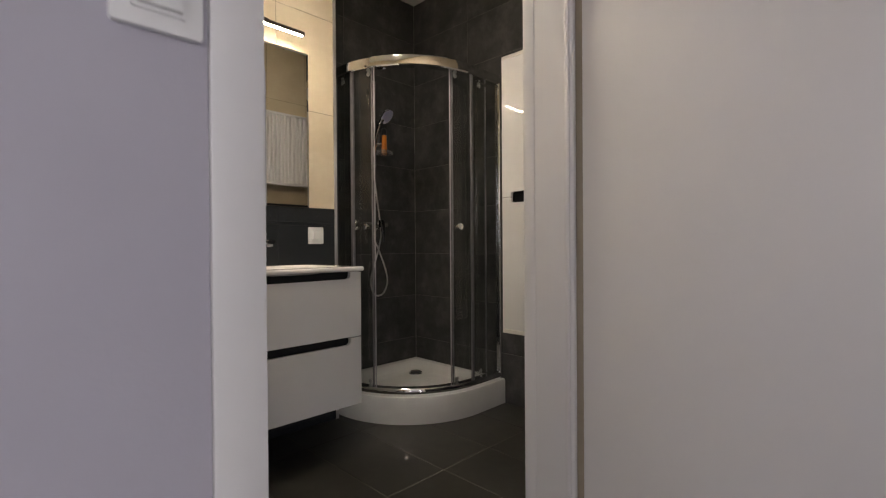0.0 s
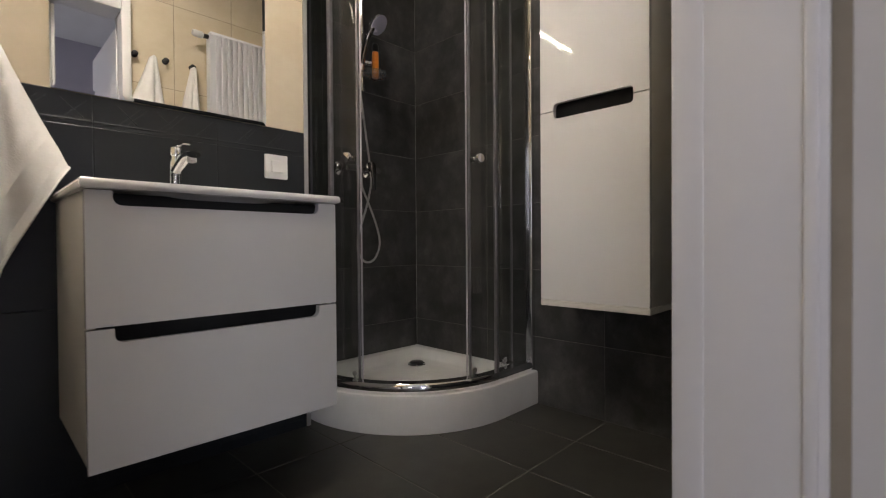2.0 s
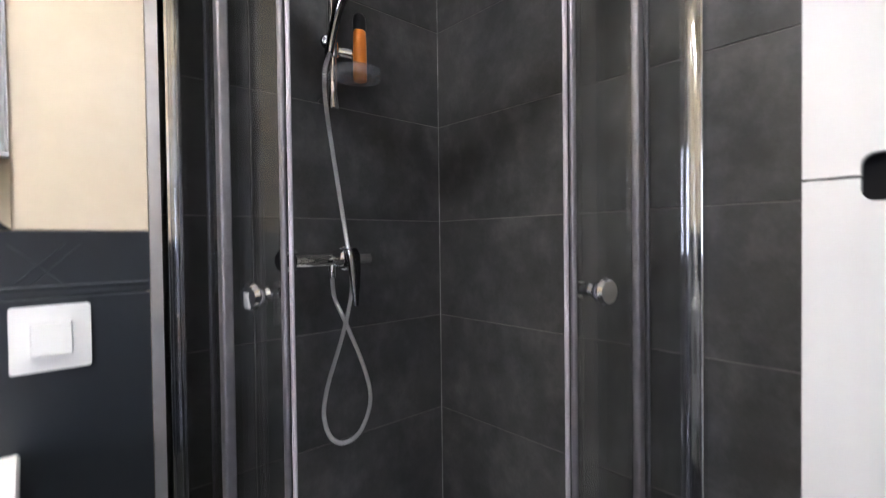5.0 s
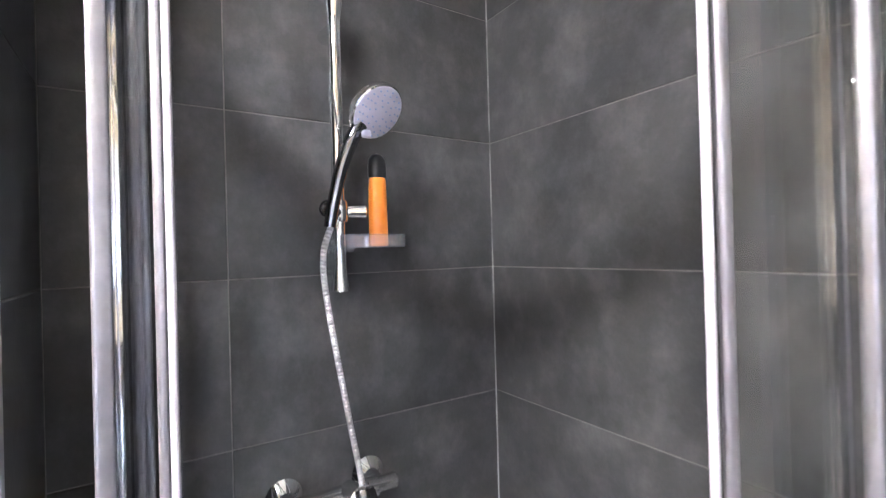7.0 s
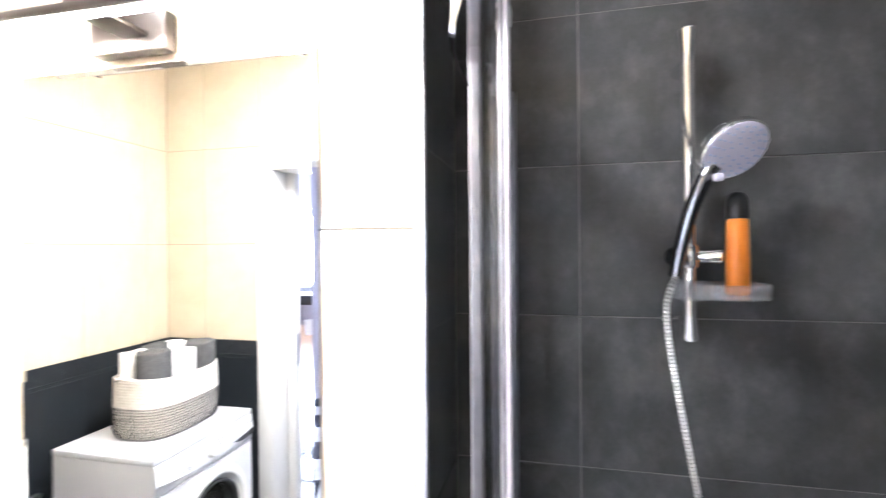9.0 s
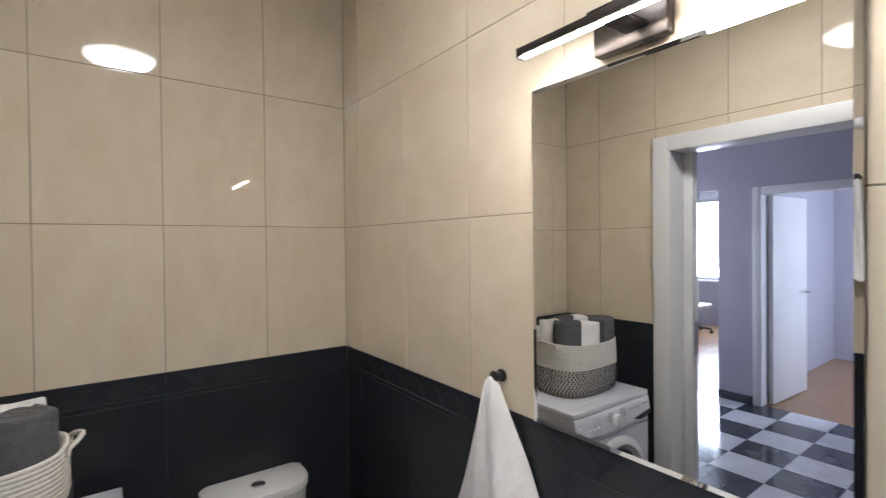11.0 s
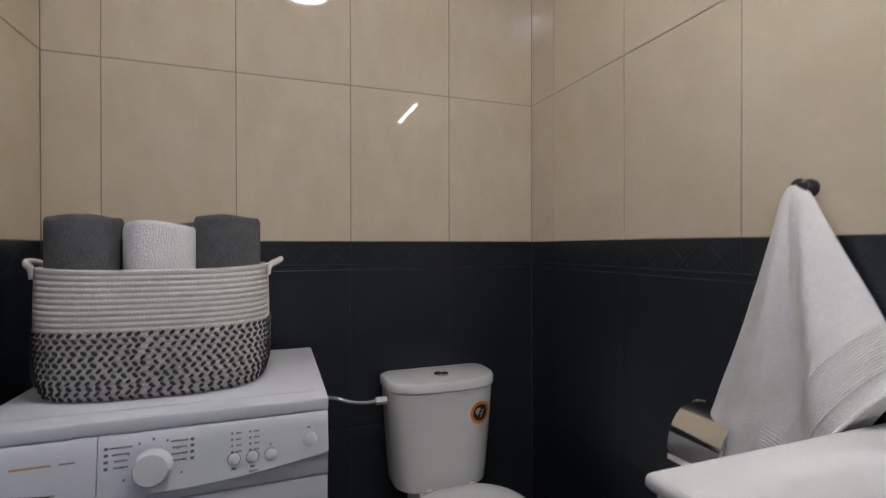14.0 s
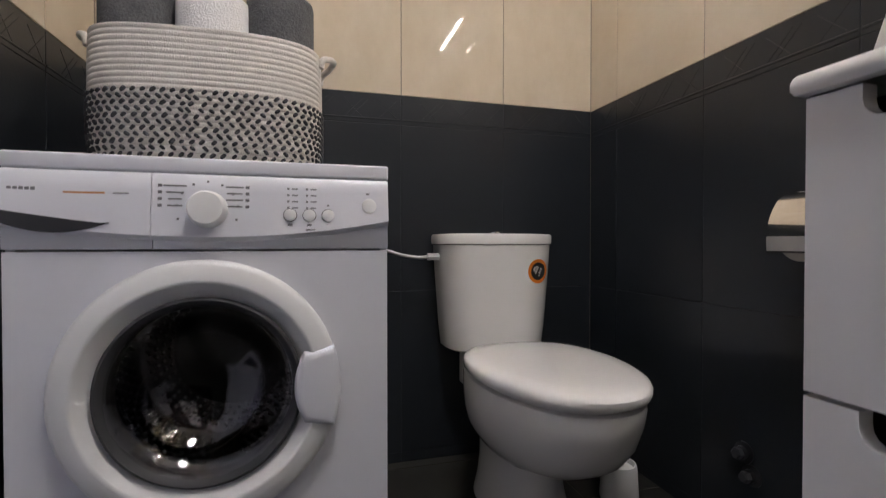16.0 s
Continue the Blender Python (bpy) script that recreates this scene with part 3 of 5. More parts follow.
top = [[bm.verts.new((BX0 + (BX1 - BX0) * i / nu, BY0 + (BY1 - BY0) * j / nv, basin_z(BX0 + (BX1 - BX0) * i / nu, BY0 + (BY1 - BY0) * j / nv)))
        for j in range(nv + 1)] for i in range(nu + 1)]
for i in range(nu):
    for j in range(nv):
        bm.faces.new((top[i][j], top[i + 1][j], top[i + 1][j + 1], top[i][j + 1]))
edge = [top[i][0] for i in range(nu)] + [top[nu][j] for j in range(nv)] + [top[i][nv] for i in range(nu, 0, -1)] + [top[0][j] for j in range(nv, 0, -1)]
prev = edge
for drop, inset in ((0.003, -0.0025), (0.008, -0.004), (0.015, -0.004), (0.020, -0.001), (0.022, 0.006)):
    ring = []
    for v in edge:
        x, y = v.co.x, v.co.y
        x += -inset if x > BX1 - 1e-4 else 0
        y += inset if y < BY0 + 1e-4 else (-inset if y > BY1 - 1e-4 else 0)
        ring.append(bm.verts.new((x, y, BZ - drop)))
    for k in range(len(ring)):
        kk = (k + 1) % len(ring)
        bm.faces.new((prev[k], prev[kk], ring[kk], ring[k]))
    prev = ring
part("basin_top", bm, CERAMIC, basin)
part("drain_plug", turned(B(), (0.25, 1.386, 0.772), (0, 0, 1), [(0.022, 0), (0.022, 0.008), (0.012, 0.012)]), CHROME, basin, "chrome drain plug")

tap = thing("basin_tap", 0.10, 1.362, 0.857, "chrome single-lever basin tap", "tap")
part("base", turned(B(), (0.095, 1.362, 0.855), (0, 0, 1), [(0.026, 0), (0.026, 0.004), (0.022, 0.008), (0.021, 0.02)]), CHROME, tap)
part("body", turned(B(), (0.095, 1.362, 0.868), (0.08, 0, 1), [(0.020, 0), (0.0185, 0.03), (0.018, 0.075), (0.019, 0.095), (0.016, 0.104), (0.014, 0.117)]), CHROME, tap)
bm = tube(B(), smooth_path([(0.098, 1.362, 0.936), (0.135, 1.362, 0.948), (0.195, 1.362, 0.964), (0.240, 1.362, 0.970), (0.263, 1.362, 0.968)], 6), lambda s: 0.013 - 0.0035 * s, 20)
for v in bm.verts:
    v.co.y = 1.362 + (v.co.y - 1.362) * (1.15 + 5.0 * max(0, v.co.x - 0.10))
part("spout", bm, CHROME, tap)
part("aerator", rod(B(), (0.246, 1.362, 0.962), (0.249, 1.362, 0.949), 0.0125, seg=18, soft=0.002), STEEL, tap)
part("cap", turned(B(), (0.104, 1.362, 0.984), (0.08, 0, 1), [(0.016, 0), (0.0185, 0.003), (0.0185, 0.022), (0.016, 0.026)]), CHROME, tap)
bm = B()
box(bm, 0, 0.105, -0.010, 0.010, 0, 0.0045, 0.002)
bmesh.ops.transform(bm, matrix=pose(0.100, 1.362, 1.0105, 0, 4, 0), verts=bm.verts)
part("lever", bm, CHROME, tap)

mirror = thing("wall_mirror", 0.004, 1.385, 1.149, "rectangular silvered wall mirror above the washbasin", "mirror")
bm = B()
my0, my1, mz0, mz1 = 1.083, 1.690, 1.151, 1.950
rings(bm, [[(x, y, z) for y, z in ((my0 + d, mz0 + d), (my1 - d, mz0 + d), (my1 - d, mz1 - d), (my0 + d, mz1 - d))] for x, d in ((0.002, 0.0), (0.0055, 0.0), (0.0075, 0.011))])
part("mirror_glass", bm, MIRROR, mirror, smooth=False)

lamp = thing("mirror_lamp", 0.05, 1.37, 1.98, "slim dark metal mirror lamp, lit, above the mirror", "lamp")
part("wall_plate", box(B(), 0.003, 0.030, 1.275, 1.430, 1.962, 2.028, 0.004), BRONZE, lamp)
part("arm", box(B(), 0.028, 0.100, 1.345, 1.395, 1.985, 1.993, 0.002), BRONZE, lamp)
part("joint_block", box(B(), 0.082, 0.112, 1.318, 1.432, 2.0065, 2.0145, 0.002), BRONZE, lamp)
part("joint", rod(B(), (0.100, 1.375, 2.014), (0.100, 1.375, 2.030), 0.007, seg=14, soft=0.002), CHROME, lamp, "chrome joint screw")
part("housing", box(B(), 0.090, 0.118, 1.148, 1.605, 1.992, 2.006, 0.002), BRONZE, lamp)
part("end_cap", box(B(), 0.089, 0.119, 1.142, 1.1475, 1.984, 2.0065, 0.002), BRONZE, lamp)
part("end_cap", box(B(), 0.089, 0.119, 1.6055, 1.611, 1.984, 2.0065, 0.002), BRONZE, lamp)
for x0, x1 in ((0.0895, 0.0930), (0.1095, 0.1185)):
    part("channel_lip", box(B(), x0, x1, 1.148, 1.605, 1.9885, 1.9915, 0.001), BRONZE, lamp)
part("diffuser", box(B(), 0.0945, 0.1080, 1.148, 1.605, 1.9862, 1.9912, 0.002), BAR_GLOW, lamp, "lit white diffuser strip")

ceiling_lamp = thing("ceiling_lamp", 0.742, 1.25, H, "round white flush ceiling lamp, lit", "lamp")
part("rim", turned(B(), (0.742, 1.25, H), (0, 0, -1), [(0.165, 0.0), (0.175, 0.01), (0.175, 0.03), (0.168, 0.034)], 48), PLASTIC_W, ceiling_lamp)
part("diffuser", turned(B(), (0.742, 1.25, H - 0.032), (0, 0, -1), [(0.166, 0), (0.160, 0.022), (0.13, 0.042), (0.08, 0.054), (0.02, 0.058)], 48), LAMP_GLOW, ceiling_lamp, "glowing opal diffuser")

# ---- towels on hooks ----


def hook(x, y, z, side, label, group=""):
    ob = thing("towel_hook", x, y, z, label, "hook", group)
    part("rosette", turned(B(), (x, y, z), (side, 0, 0), [(0.017, 0), (0.017, 0.004), (0.010, 0.006), (0.007, 0.022)]), BLACK, ob)
    part("knob", turned(B(), (x + side * 0.020, y, z), (side, 0, 0.1), [(0.006, 0), (0.014, 0.004), (0.016, 0.010), (0.011, 0.015), (0.004, 0.016)]), BRONZE if side > 0 else BLACK, ob)
    return ob


def hung_towel(x, y, z, side, left, right, tip, label, seed, deep=0.1, group="", band=True):
    """A towel hung by its loop. left, right and tip give how far its two side corners and its lowest tip lie along and below the hook."""
    rnd = random.Random(seed)
    ph = [rnd.uniform(0, 6.28) for _ in range(6)]
    nu, nv = 120, 72

    def reach(u):
        if u >= 0:
            k = u ** 1.15
            return tip[0] + (right[0] - tip[0]) * k, tip[1] + (right[1] - tip[1]) * u ** 0.9
        k = (-u) ** 1.1
        return tip[0] + (left[0] - tip[0]) * k, tip[1] + (left[1] - tip[1]) * (-u) ** 1.4

    bm = B()
    rows = []
    for j in range(nv + 1):
        v = j / nv
        loop = []
        for i in range(nu):
            a = 2 * math.pi * i / nu
            u, s = math.cos(a), math.sin(a)
            dy, dz = reach(u)
            grow = min(1.0, v * 2.5)
            fold = 0.55 * math.sin(4.2 * u + ph[0] + 0.9 * v) + 0.33 * math.sin(7.3 * u + ph[1] - 1.5 * v) + 0.12 * math.sin(13 * u + ph[2] + 3 * v)
            crease = 0.004 * math.sin(34 * v + 6 * u + ph[4]) * math.sin(3 * u + ph[5]) * v
            wide = 0.015 * u * (1 - v) ** 2
            yy = y + dy * v * (1 + 0.04 * math.sin(3.1 * v + ph[3])) + wide
            zz = z + 0.012 - dz * v - 0.007 * math.sin(6 * u + ph[3]) * v * v
            thick = 0.018 + (deep - 0.018) * v ** 0.75
            if s >= 0:
                w = 0.012 + thick * max(0.0, 1 - abs(u) ** 2.8) ** 0.5 * (0.71 + 0.29 * fold * grow) + crease * 0.7
            else:
                w = 0.006 + 0.004 * abs(s)
            top = max(0.0, 1 - v * 14)
            w += 0.022 * max(0.0, 1 - 1.6 * v)
            loop.append((x + side * (w * (1 - 0.3 * top) + 0.012 * top), yy, zz - 0.012 * top * top * abs(u)))
        rows.append(loop)
    rings(bm, rows)
    ob = thing("hand_towel", x, y, z, label, "towel", group)
    part("cloth", bm, TERRY, ob)
    if band:
        for k in range(15):
            v = 0.74 + 0.0125 * k
            j0, f = int(v * nv), v * nv - int(v * nv)
            pts = [Vector(rows[j0][i]).lerp(Vector(rows[j0 + 1][i]), f) + Vector((side * 0.0008, 0, 0)) for i in range(3, int(nu * 0.30))]
            part("woven_rib", tube(B(), pts, 0.0020, 6), TERRY, ob)
        pts = [Vector(rows[-1][i]) for i in range(1, nu // 2)]
        part("hem", tube(B(), pts, 0.0035, 8), TERRY, ob)
    return ob


hook(0.0, 0.965, 1.236, 1, "round bronze towel hook on the cream tiles")
hung_towel(0.004, 0.965, 1.229, 1, (-0.170, 0.461), (0.152, 0.312), (0.006, 0.602), "white terry hand towel hanging on a hook in folds", 5, deep=0.115)
for k, y in enumerate((1.60, 1.758, 1.905)):
    hook(W, y, 1.815, -1, "round black towel hook on the cream tiles", "hooks beside the radiator")
hung_towel(W - 0.004, 1.69, 1.812, -1, (-0.145, 0.345), (0.080, 0.36), (-0.01, 0.40), "white terry towel hanging on the hooks by the door", 11, 0.07, "towels by the radiator", False)
hung_towel(W - 0.004, 1.905, 1.800, -1, (-0.080, 0.33), (0.055, 0.36), (0.0, 0.38), "white terry towel hanging beside the radiator", 23, 0.07, "towels by the radiator", False)


# ---- radiator ----
radiator = thing("radiator", 1.45, 2.29, 1.45, "white steel panel radiator with vertical flutes on the wall", "radiator")
ry0, ry1, rz0, rz1 = 1.985, 2.585, 1.452, 2.040
bm = B()
outline = []
n = 17
for k in range(n):
    yb = ry0 + 0.022 + (ry1 - ry0 - 0.044) * k / n
    p = (ry1 - ry0 - 0.044) / n
    outline += [(yb, 0.0), (yb + p * 0.30, 0.0), (yb + p * 0.42, -0.011), (yb + p * 0.86, -0.011)]
outline = [(ry0, 0.0)] + outline + [(ry1 - 0.022, 0.0), (ry1, 0.0), (ry1, 0.05), (ry0, 0.05)]
rings(bm, [[(W - 0.092 - 0.001 + w, y, z) for y, w in outline] for z in (rz0 + 0.018, rz1 - 0.018)])
part("panel", bm, APPLIANCE, radiator, smooth=False)
part("top_grille", box(B(), W - 0.100, W - 0.030, ry0, ry1, rz1 - 0.0178, rz1, 0.004), APPLIANCE, radiator)
part("bottom_channel", box(B(), W - 0.100, W - 0.050, ry0, ry1, rz0, rz0 + 0.0178, 0.004), APPLIANCE, radiator)
part("side_cover", box(B(), W - 0.098, W - 0.030, ry0 - 0.003, ry0 - 0.0005, rz0 + 0.006, rz1 - 0.006, 0.001), APPLIANCE, radiator)
for y in (2.12, 2.45):
    part("bracket", box(B(), W - 0.048, W - 0.0005, y, y + 0.03, rz0 + 0.02, rz1 - 0.04), APPLIANCE, radiator)
part("valve_body", rod(B(), (W - 0.07, ry0 - 0.003, rz1 - 0.03), (W - 0.07, ry0 - 0.035, rz1 - 0.03), 0.014, seg=14, soft=0.003), BLACK, radiator, "black valve body")
part("thermostat_head", turned(B(), (W - 0.07, ry0 - 0.034, rz1 - 0.03), (0, -1, 0.05), [(0.016, 0), (0.021, 0.008), (0.021, 0.045), (0.017, 0.060), (0.012, 0.062)], 20), PLASTIC_W, radiator, "white thermostatic head")
part("lower_pipe", tube(B(), smooth_path([(W - 0.07, 2.06, rz0 + 0.004), (W - 0.07, 2.06, rz0 - 0.05), (W - 0.03, 2.06, rz0 - 0.065), (W + 0.002, 2.06, rz0 - 0.065)], 6), 0.009), STEEL, radiator)

# ---- wall cabinet ----
KX0, KX1, KY = 0.696, 1.097, 2.437
cabinet = thing("wall_cabinet", 0.9, 2.56, 0.48, "tall white gloss wall cabinet with a black grip slot", "cabinet")
part("side_panel", box(B(), KX0 + 0.001, KX0 + 0.017, KY + 0.020, L - 0.002, 0.503, 1.928, 0.001), CARCASS, cabinet)
part("side_panel", box(B(), KX1 - 0.017, KX1 - 0.001, KY + 0.020, L - 0.002, 0.503, 1.928, 0.001), CARCASS, cabinet)
part("bottom_panel", box(B(), KX0 - 0.002, KX1 + 0.002, KY + 0.001, L - 0.002, 0.481, 0.5015, 0.0015), CARCASS, cabinet)
part("top_panel", box(B(), KX0 - 0.002, KX1 + 0.002, KY + 0.001, L - 0.002, 1.929, 1.947, 0.0015), CARCASS, cabinet)
part("back_panel", box(B(), KX0 + 0.018, KX1 - 0.018, L - 0.018, L - 0.003, 0.503, 1.927), CARCASS, cabinet)
# Same black board here, the slot's inner shade as a colour.
part("slot_shade_board", box(B(), KX0 + 0.018, KX1 - 0.018, KY + 0.055, KY + 0.065, 1.10, 1.32), SLOT_SHADE, cabinet, "black board painting in the shade behind the grip slot")
CAB = lambda u, v, w: Vector((u, w, v))
slot0, slot1 = 0.752, 1.046
bm = sheet(B(), notched(KX0, KX1, 0.504, 1.1985, slot0, slot1, 0.028, 0.014), KY, KY + 0.018, CAB)
part("lower_door", rim_bevel(bm, 0.0018, 2, 60), LACQUER, cabinet)
bm = sheet(B(), [(u, 1.2015 + 1.926 - v) for u, v in notched(KX0, KX1, 1.2015, 1.926, slot0, slot1, 0.026, 0.014)], KY, KY + 0.018, CAB)
part("upper_door", rim_bevel(bm, 0.0018, 2, 60), LACQUER, cabinet)

# ---- shower ----
SX, SY, SR = RX + 0.25, L - 0.25, 0.55
TRAY_H = 0.147


def quadrant(inset, seg=28, gap=0.002):
    """The outline of a corner quadrant, from the recess wall round to the north wall."""
    r = SR - inset
    x0, y1 = RX + gap, L - gap
    out = [(x0, SY - r)]
    out += [(SX + r * math.cos(radians(a)), SY + r * math.sin(radians(a))) for a in [-90 + 90 * k / seg for k in range(seg + 1)]]
    out += [(SX + r, y1), (x0, y1)]
    return out


tray = thing("shower_tray", RX + 0.4, L - 0.4, 0, "white acrylic quadrant shower tray", "shower tray")
bm = B()
rings(bm, [[(x, y, z) for x, y in quadrant(i)] for i, z in ((0.0, 0.001), (0.0, TRAY_H - 0.012), (0.003, TRAY_H - 0.003), (0.010, TRAY_H))], caps=False)
part("apron", bm, ACRYLIC, tray)


def shrunk(d, z):
    """The tray's outline drawn in on all sides by d."""
    r = SR - d
    x0, y1 = RX + 0.002 + d, L - 0.002 - d
    out = [(x0, SY - r, z)]
    out += [(SX + r * math.cos(radians(a)), SY + r * math.sin(radians(a)), z) for a in [-90 + 90 * k / 28 for k in range(29)]]
    return out + [(SX + r, y1, z), (x0, y1, z)]


bm = B()
rings(bm, [[(x, y, TRAY_H) for x, y in quadrant(0.010)], shrunk(0.035, TRAY_H + 0.001), shrunk(0.050, TRAY_H - 0.004), shrunk(0.075, TRAY_H - 0.035),
           shrunk(0.095, TRAY_H - 0.045), shrunk(0.16, TRAY_H - 0.048)], caps=False)
low = shrunk(0.16, TRAY_H - 0.048)
bm.faces.new([bm.verts.new(p) for p in low])
bmesh.ops.remove_doubles(bm, verts=bm.verts, dist=0.0005)
part("basin", bm, ACRYLIC, tray)
for i in range(7):
    for j in range(7):
        x, y = 0.02 + 0.045 * i, L - 0.47 + 0.045 * j - 0.02
        if (x - SX) ** 2 + (y - SY) ** 2 < 0.115 and (x + 0.088) ** 2 + (y - 2.512) ** 2 > 0.005:
            part("anti_slip_stud", turned(B(), (x, y, TRAY_H - 0.0485), (0, 0, 1), [(0.008, 0), (0.007, 0.0015), (0.003, 0.002)], 10), ACRYLIC, tray)
part("drain_ring", turned(B(), (-0.090, 2.512, TRAY_H - 0.049), (0, 0, 1), [(0.046, 0), (0.046, 0.006), (0.042, 0.009), (0.030, 0.006)], 28), CHROME, tray, "chrome drain ring")
part("drain_cover", turned(B(), (-0.090, 2.512, TRAY_H - 0.046), (0, 0, 1), [(0.034, 0), (0.034, 0.014), (0.026, 0.017)], 24), BLACK, tray, "dark drain cover")

RZ0, RZ1 = TRAY_H, 1.935
enclosure = thing("shower_enclosure", RX + 0.4, L - 0.4, TRAY_H, "quadrant glass shower enclosure with chrome rails, doors slid open", "shower enclosure")


def along(r, seg=40, gap=0.004):
    pts = [(RX + gap, SY - r)]
    pts += [(SX + r * math.cos(radians(a)), SY + r * math.sin(radians(a))) for a in [-90 + 90 * k / seg for k in range(seg + 1)]]
    return pts + [(SX + r, L - gap)]


def rail(name, prof, label=""):
    """A rail that follows the quadrant; prof gives radius and height round its section."""
    lines = [along(r) for r, z in prof]
    loops = [[(lines[k][i][0], lines[k][i][1], prof[k][1]) for k in range(len(prof))] for i in range(len(lines[0]))]
    return part(name, rings(B(), loops), CHROME, enclosure, label)


def rounded(r0, r1, z0, z1, c=0.006):
    return [(r0, z0 + c), (r0 + c, z0), (r1 - c, z0), (r1, z0 + c), (r1 + 0.002, (z0 + z1) / 2), (r1, z1 - c), (r1 - c, z1), (r0 + c, z1), (r0, z1 - c)]


rail("top_rail", rounded(0.482, 0.536, 1.905, 1.962), "polished chrome top rail")
rail("bottom_rail", rounded(0.482, 0.535, TRAY_H + 0.0015, TRAY_H + 0.040), "polished chrome bottom rail")


def pane(name, pts, z0, z1, thick, parent):
    n = len(pts)
    side = []
    for i in range(n):
        a, b = Vector(pts[max(i - 1, 0)]), Vector(pts[min(i + 1, n - 1)])
        d = (b - a).normalized()
        side.append(Vector((-d.y, d.x)) * thick)
    ring = [tuple(p) for p in pts] + [(pts[i][0] + side[i].x, pts[i][1] + side[i].y) for i in range(n - 1, -1, -1)]
    return part(name, rings(B(), [[(x, y, z) for x, y in ring] for z in (z0, z1)]), GLASS, parent)


def post(name, x, y, z0, z1, ax, w=0.022, d=0.016, material=ALU, parent=None):
    bm = sheet(B(), soft_rect(-w / 2, w / 2, -d / 2, d / 2, 0.004, 3), z0, z1, lambda u, v, h: Vector((x + u * math.cos(ax) - v * math.sin(ax), y + u * math.sin(ax) + v * math.cos(ax), h)))
    return part(name, bm, material, parent or enclosure)


RF, RG = 0.506, 0.520
pane("fixed_pane", [(RX + 0.012, SY - RF), (SX - 0.05, SY - RF), (SX + 0.05, SY - RF + 0.003)], TRAY_H + 0.038, 1.908, 0.005, enclosure)
pane("fixed_pane", [(SX + RG - 0.001, SY - 0.02), (SX + RG, SY + 0.10), (SX + RG, L - 0.012)], TRAY_H + 0.038, 1.908, 0.005, enclosure)
post("wall_profile", RX + 0.014, SY - RF, TRAY_H + 0.004, 1.955, 0.0, 0.026, 0.034, CHROME)
post("wall_profile", SX + RG, L - 0.014, TRAY_H + 0.004, 1.955, math.pi / 2, 0.026, 0.034, CHROME)
post("pane_edge_profile", SX + 0.066, SY - RF + 0.008, TRAY_H + 0.036, 1.91, 0.10, 0.020, 0.018)
post("pane_edge_profile", SX + RG, SY - 0.010, TRAY_H + 0.036, 1.91, math.pi / 2, 0.020, 0.013)


def sliding_door(lead, trail):
    r = 0.484
    n = 16
    arc = [(SX + r * math.cos(radians(lead + (trail - lead) * k / n)), SY + r * math.sin(radians(lead + (trail - lead) * k / n))) for k in range(n + 1)]
    if trail < lead:
        arc = arc[::-1]
    door = part("sliding_door", B(), None, enclosure, "curved clear glass sliding door")
    pane("glass", arc, TRAY_H + 0.030, 1.912, 0.005, door)
    s = 1 if trail > lead else -1
    for a, rp, w, d, what, material in ((lead + s * 0.3, r - 0.001, 0.008, 0.007, "magnetic_seal", SEAL), (lead + s * 1.7, r + 0.002, 0.011, 0.008, "edge_profile", ALU), (trail, r, 0.010, 0.010, "edge_profile", ALU)):
        post(what, SX + rp * math.cos(radians(a)), SY + rp * math.sin(radians(a)), TRAY_H + 0.028, 1.912, radians(a + 90), w, d, material, door)
    ka = lead + s * 4.6
    c, sn = math.cos(radians(ka)), math.sin(radians(ka))
    bm = B()
    turned(bm, (SX + (r - 0.002) * c, SY + (r - 0.002) * sn, 1.052), (c, sn, 0), [(0.010, 0), (0.011, 0.010), (0.012, 0.018), (0.009, 0.022), (0.013, 0.026), (0.020, 0.036), (0.021, 0.044), (0.017, 0.050), (0.006, 0.051)], 24)
    turned(bm, (SX + (r - 0.008) * c, SY + (r - 0.008) * sn, 1.052), (-c, -sn, 0), [(0.013, 0), (0.013, 0.004), (0.010, 0.007), (0.004, 0.008)], 24)
    part("knob", bm, CHROME, door, "round chrome door knob")
    for a in (lead + s * 5, trail - s * 10):
        c, sn = math.cos(radians(a)), math.sin(radians(a))
        for z, up in ((TRAY_H + 0.055, -1), (1.893, 1)):
            bm = B()
            turned(bm, (SX + (r - 0.012) * c, SY + (r - 0.012) * sn, z), (c, sn, 0), [(0.006, 0), (0.011, 0.003), (0.011, 0.009), (0.006, 0.011)], 16)
            box(bm, SX + (r - 0.012) * c - 0.006, SX + (r - 0.012) * c + 0.006, SY + (r - 0.012) * sn - 0.006, SY + (r - 0.012) * sn + 0.006, min(z, z + up * 0.02), max(z, z + up * 0.02))
            part("roller", bm, STEEL, door)
    return door


sliding_door(-15.9, 26.0)
sliding_door(-66.1, -108.0)

CAULK = mat("white_silicone", (0.12, 0.12, 0.12), (0.36, 0.36, 0.35), rough=0.6, scale=12)
tagged(part("trim", rod(B(), (RX + 0.0005, L - 0.0005, TRAY_H), (RX + 0.0005, L - 0.0005, H), 0.0020, seg=8), CAULK), "pale silicone seam in the shower corner", "trim", "", "structure")
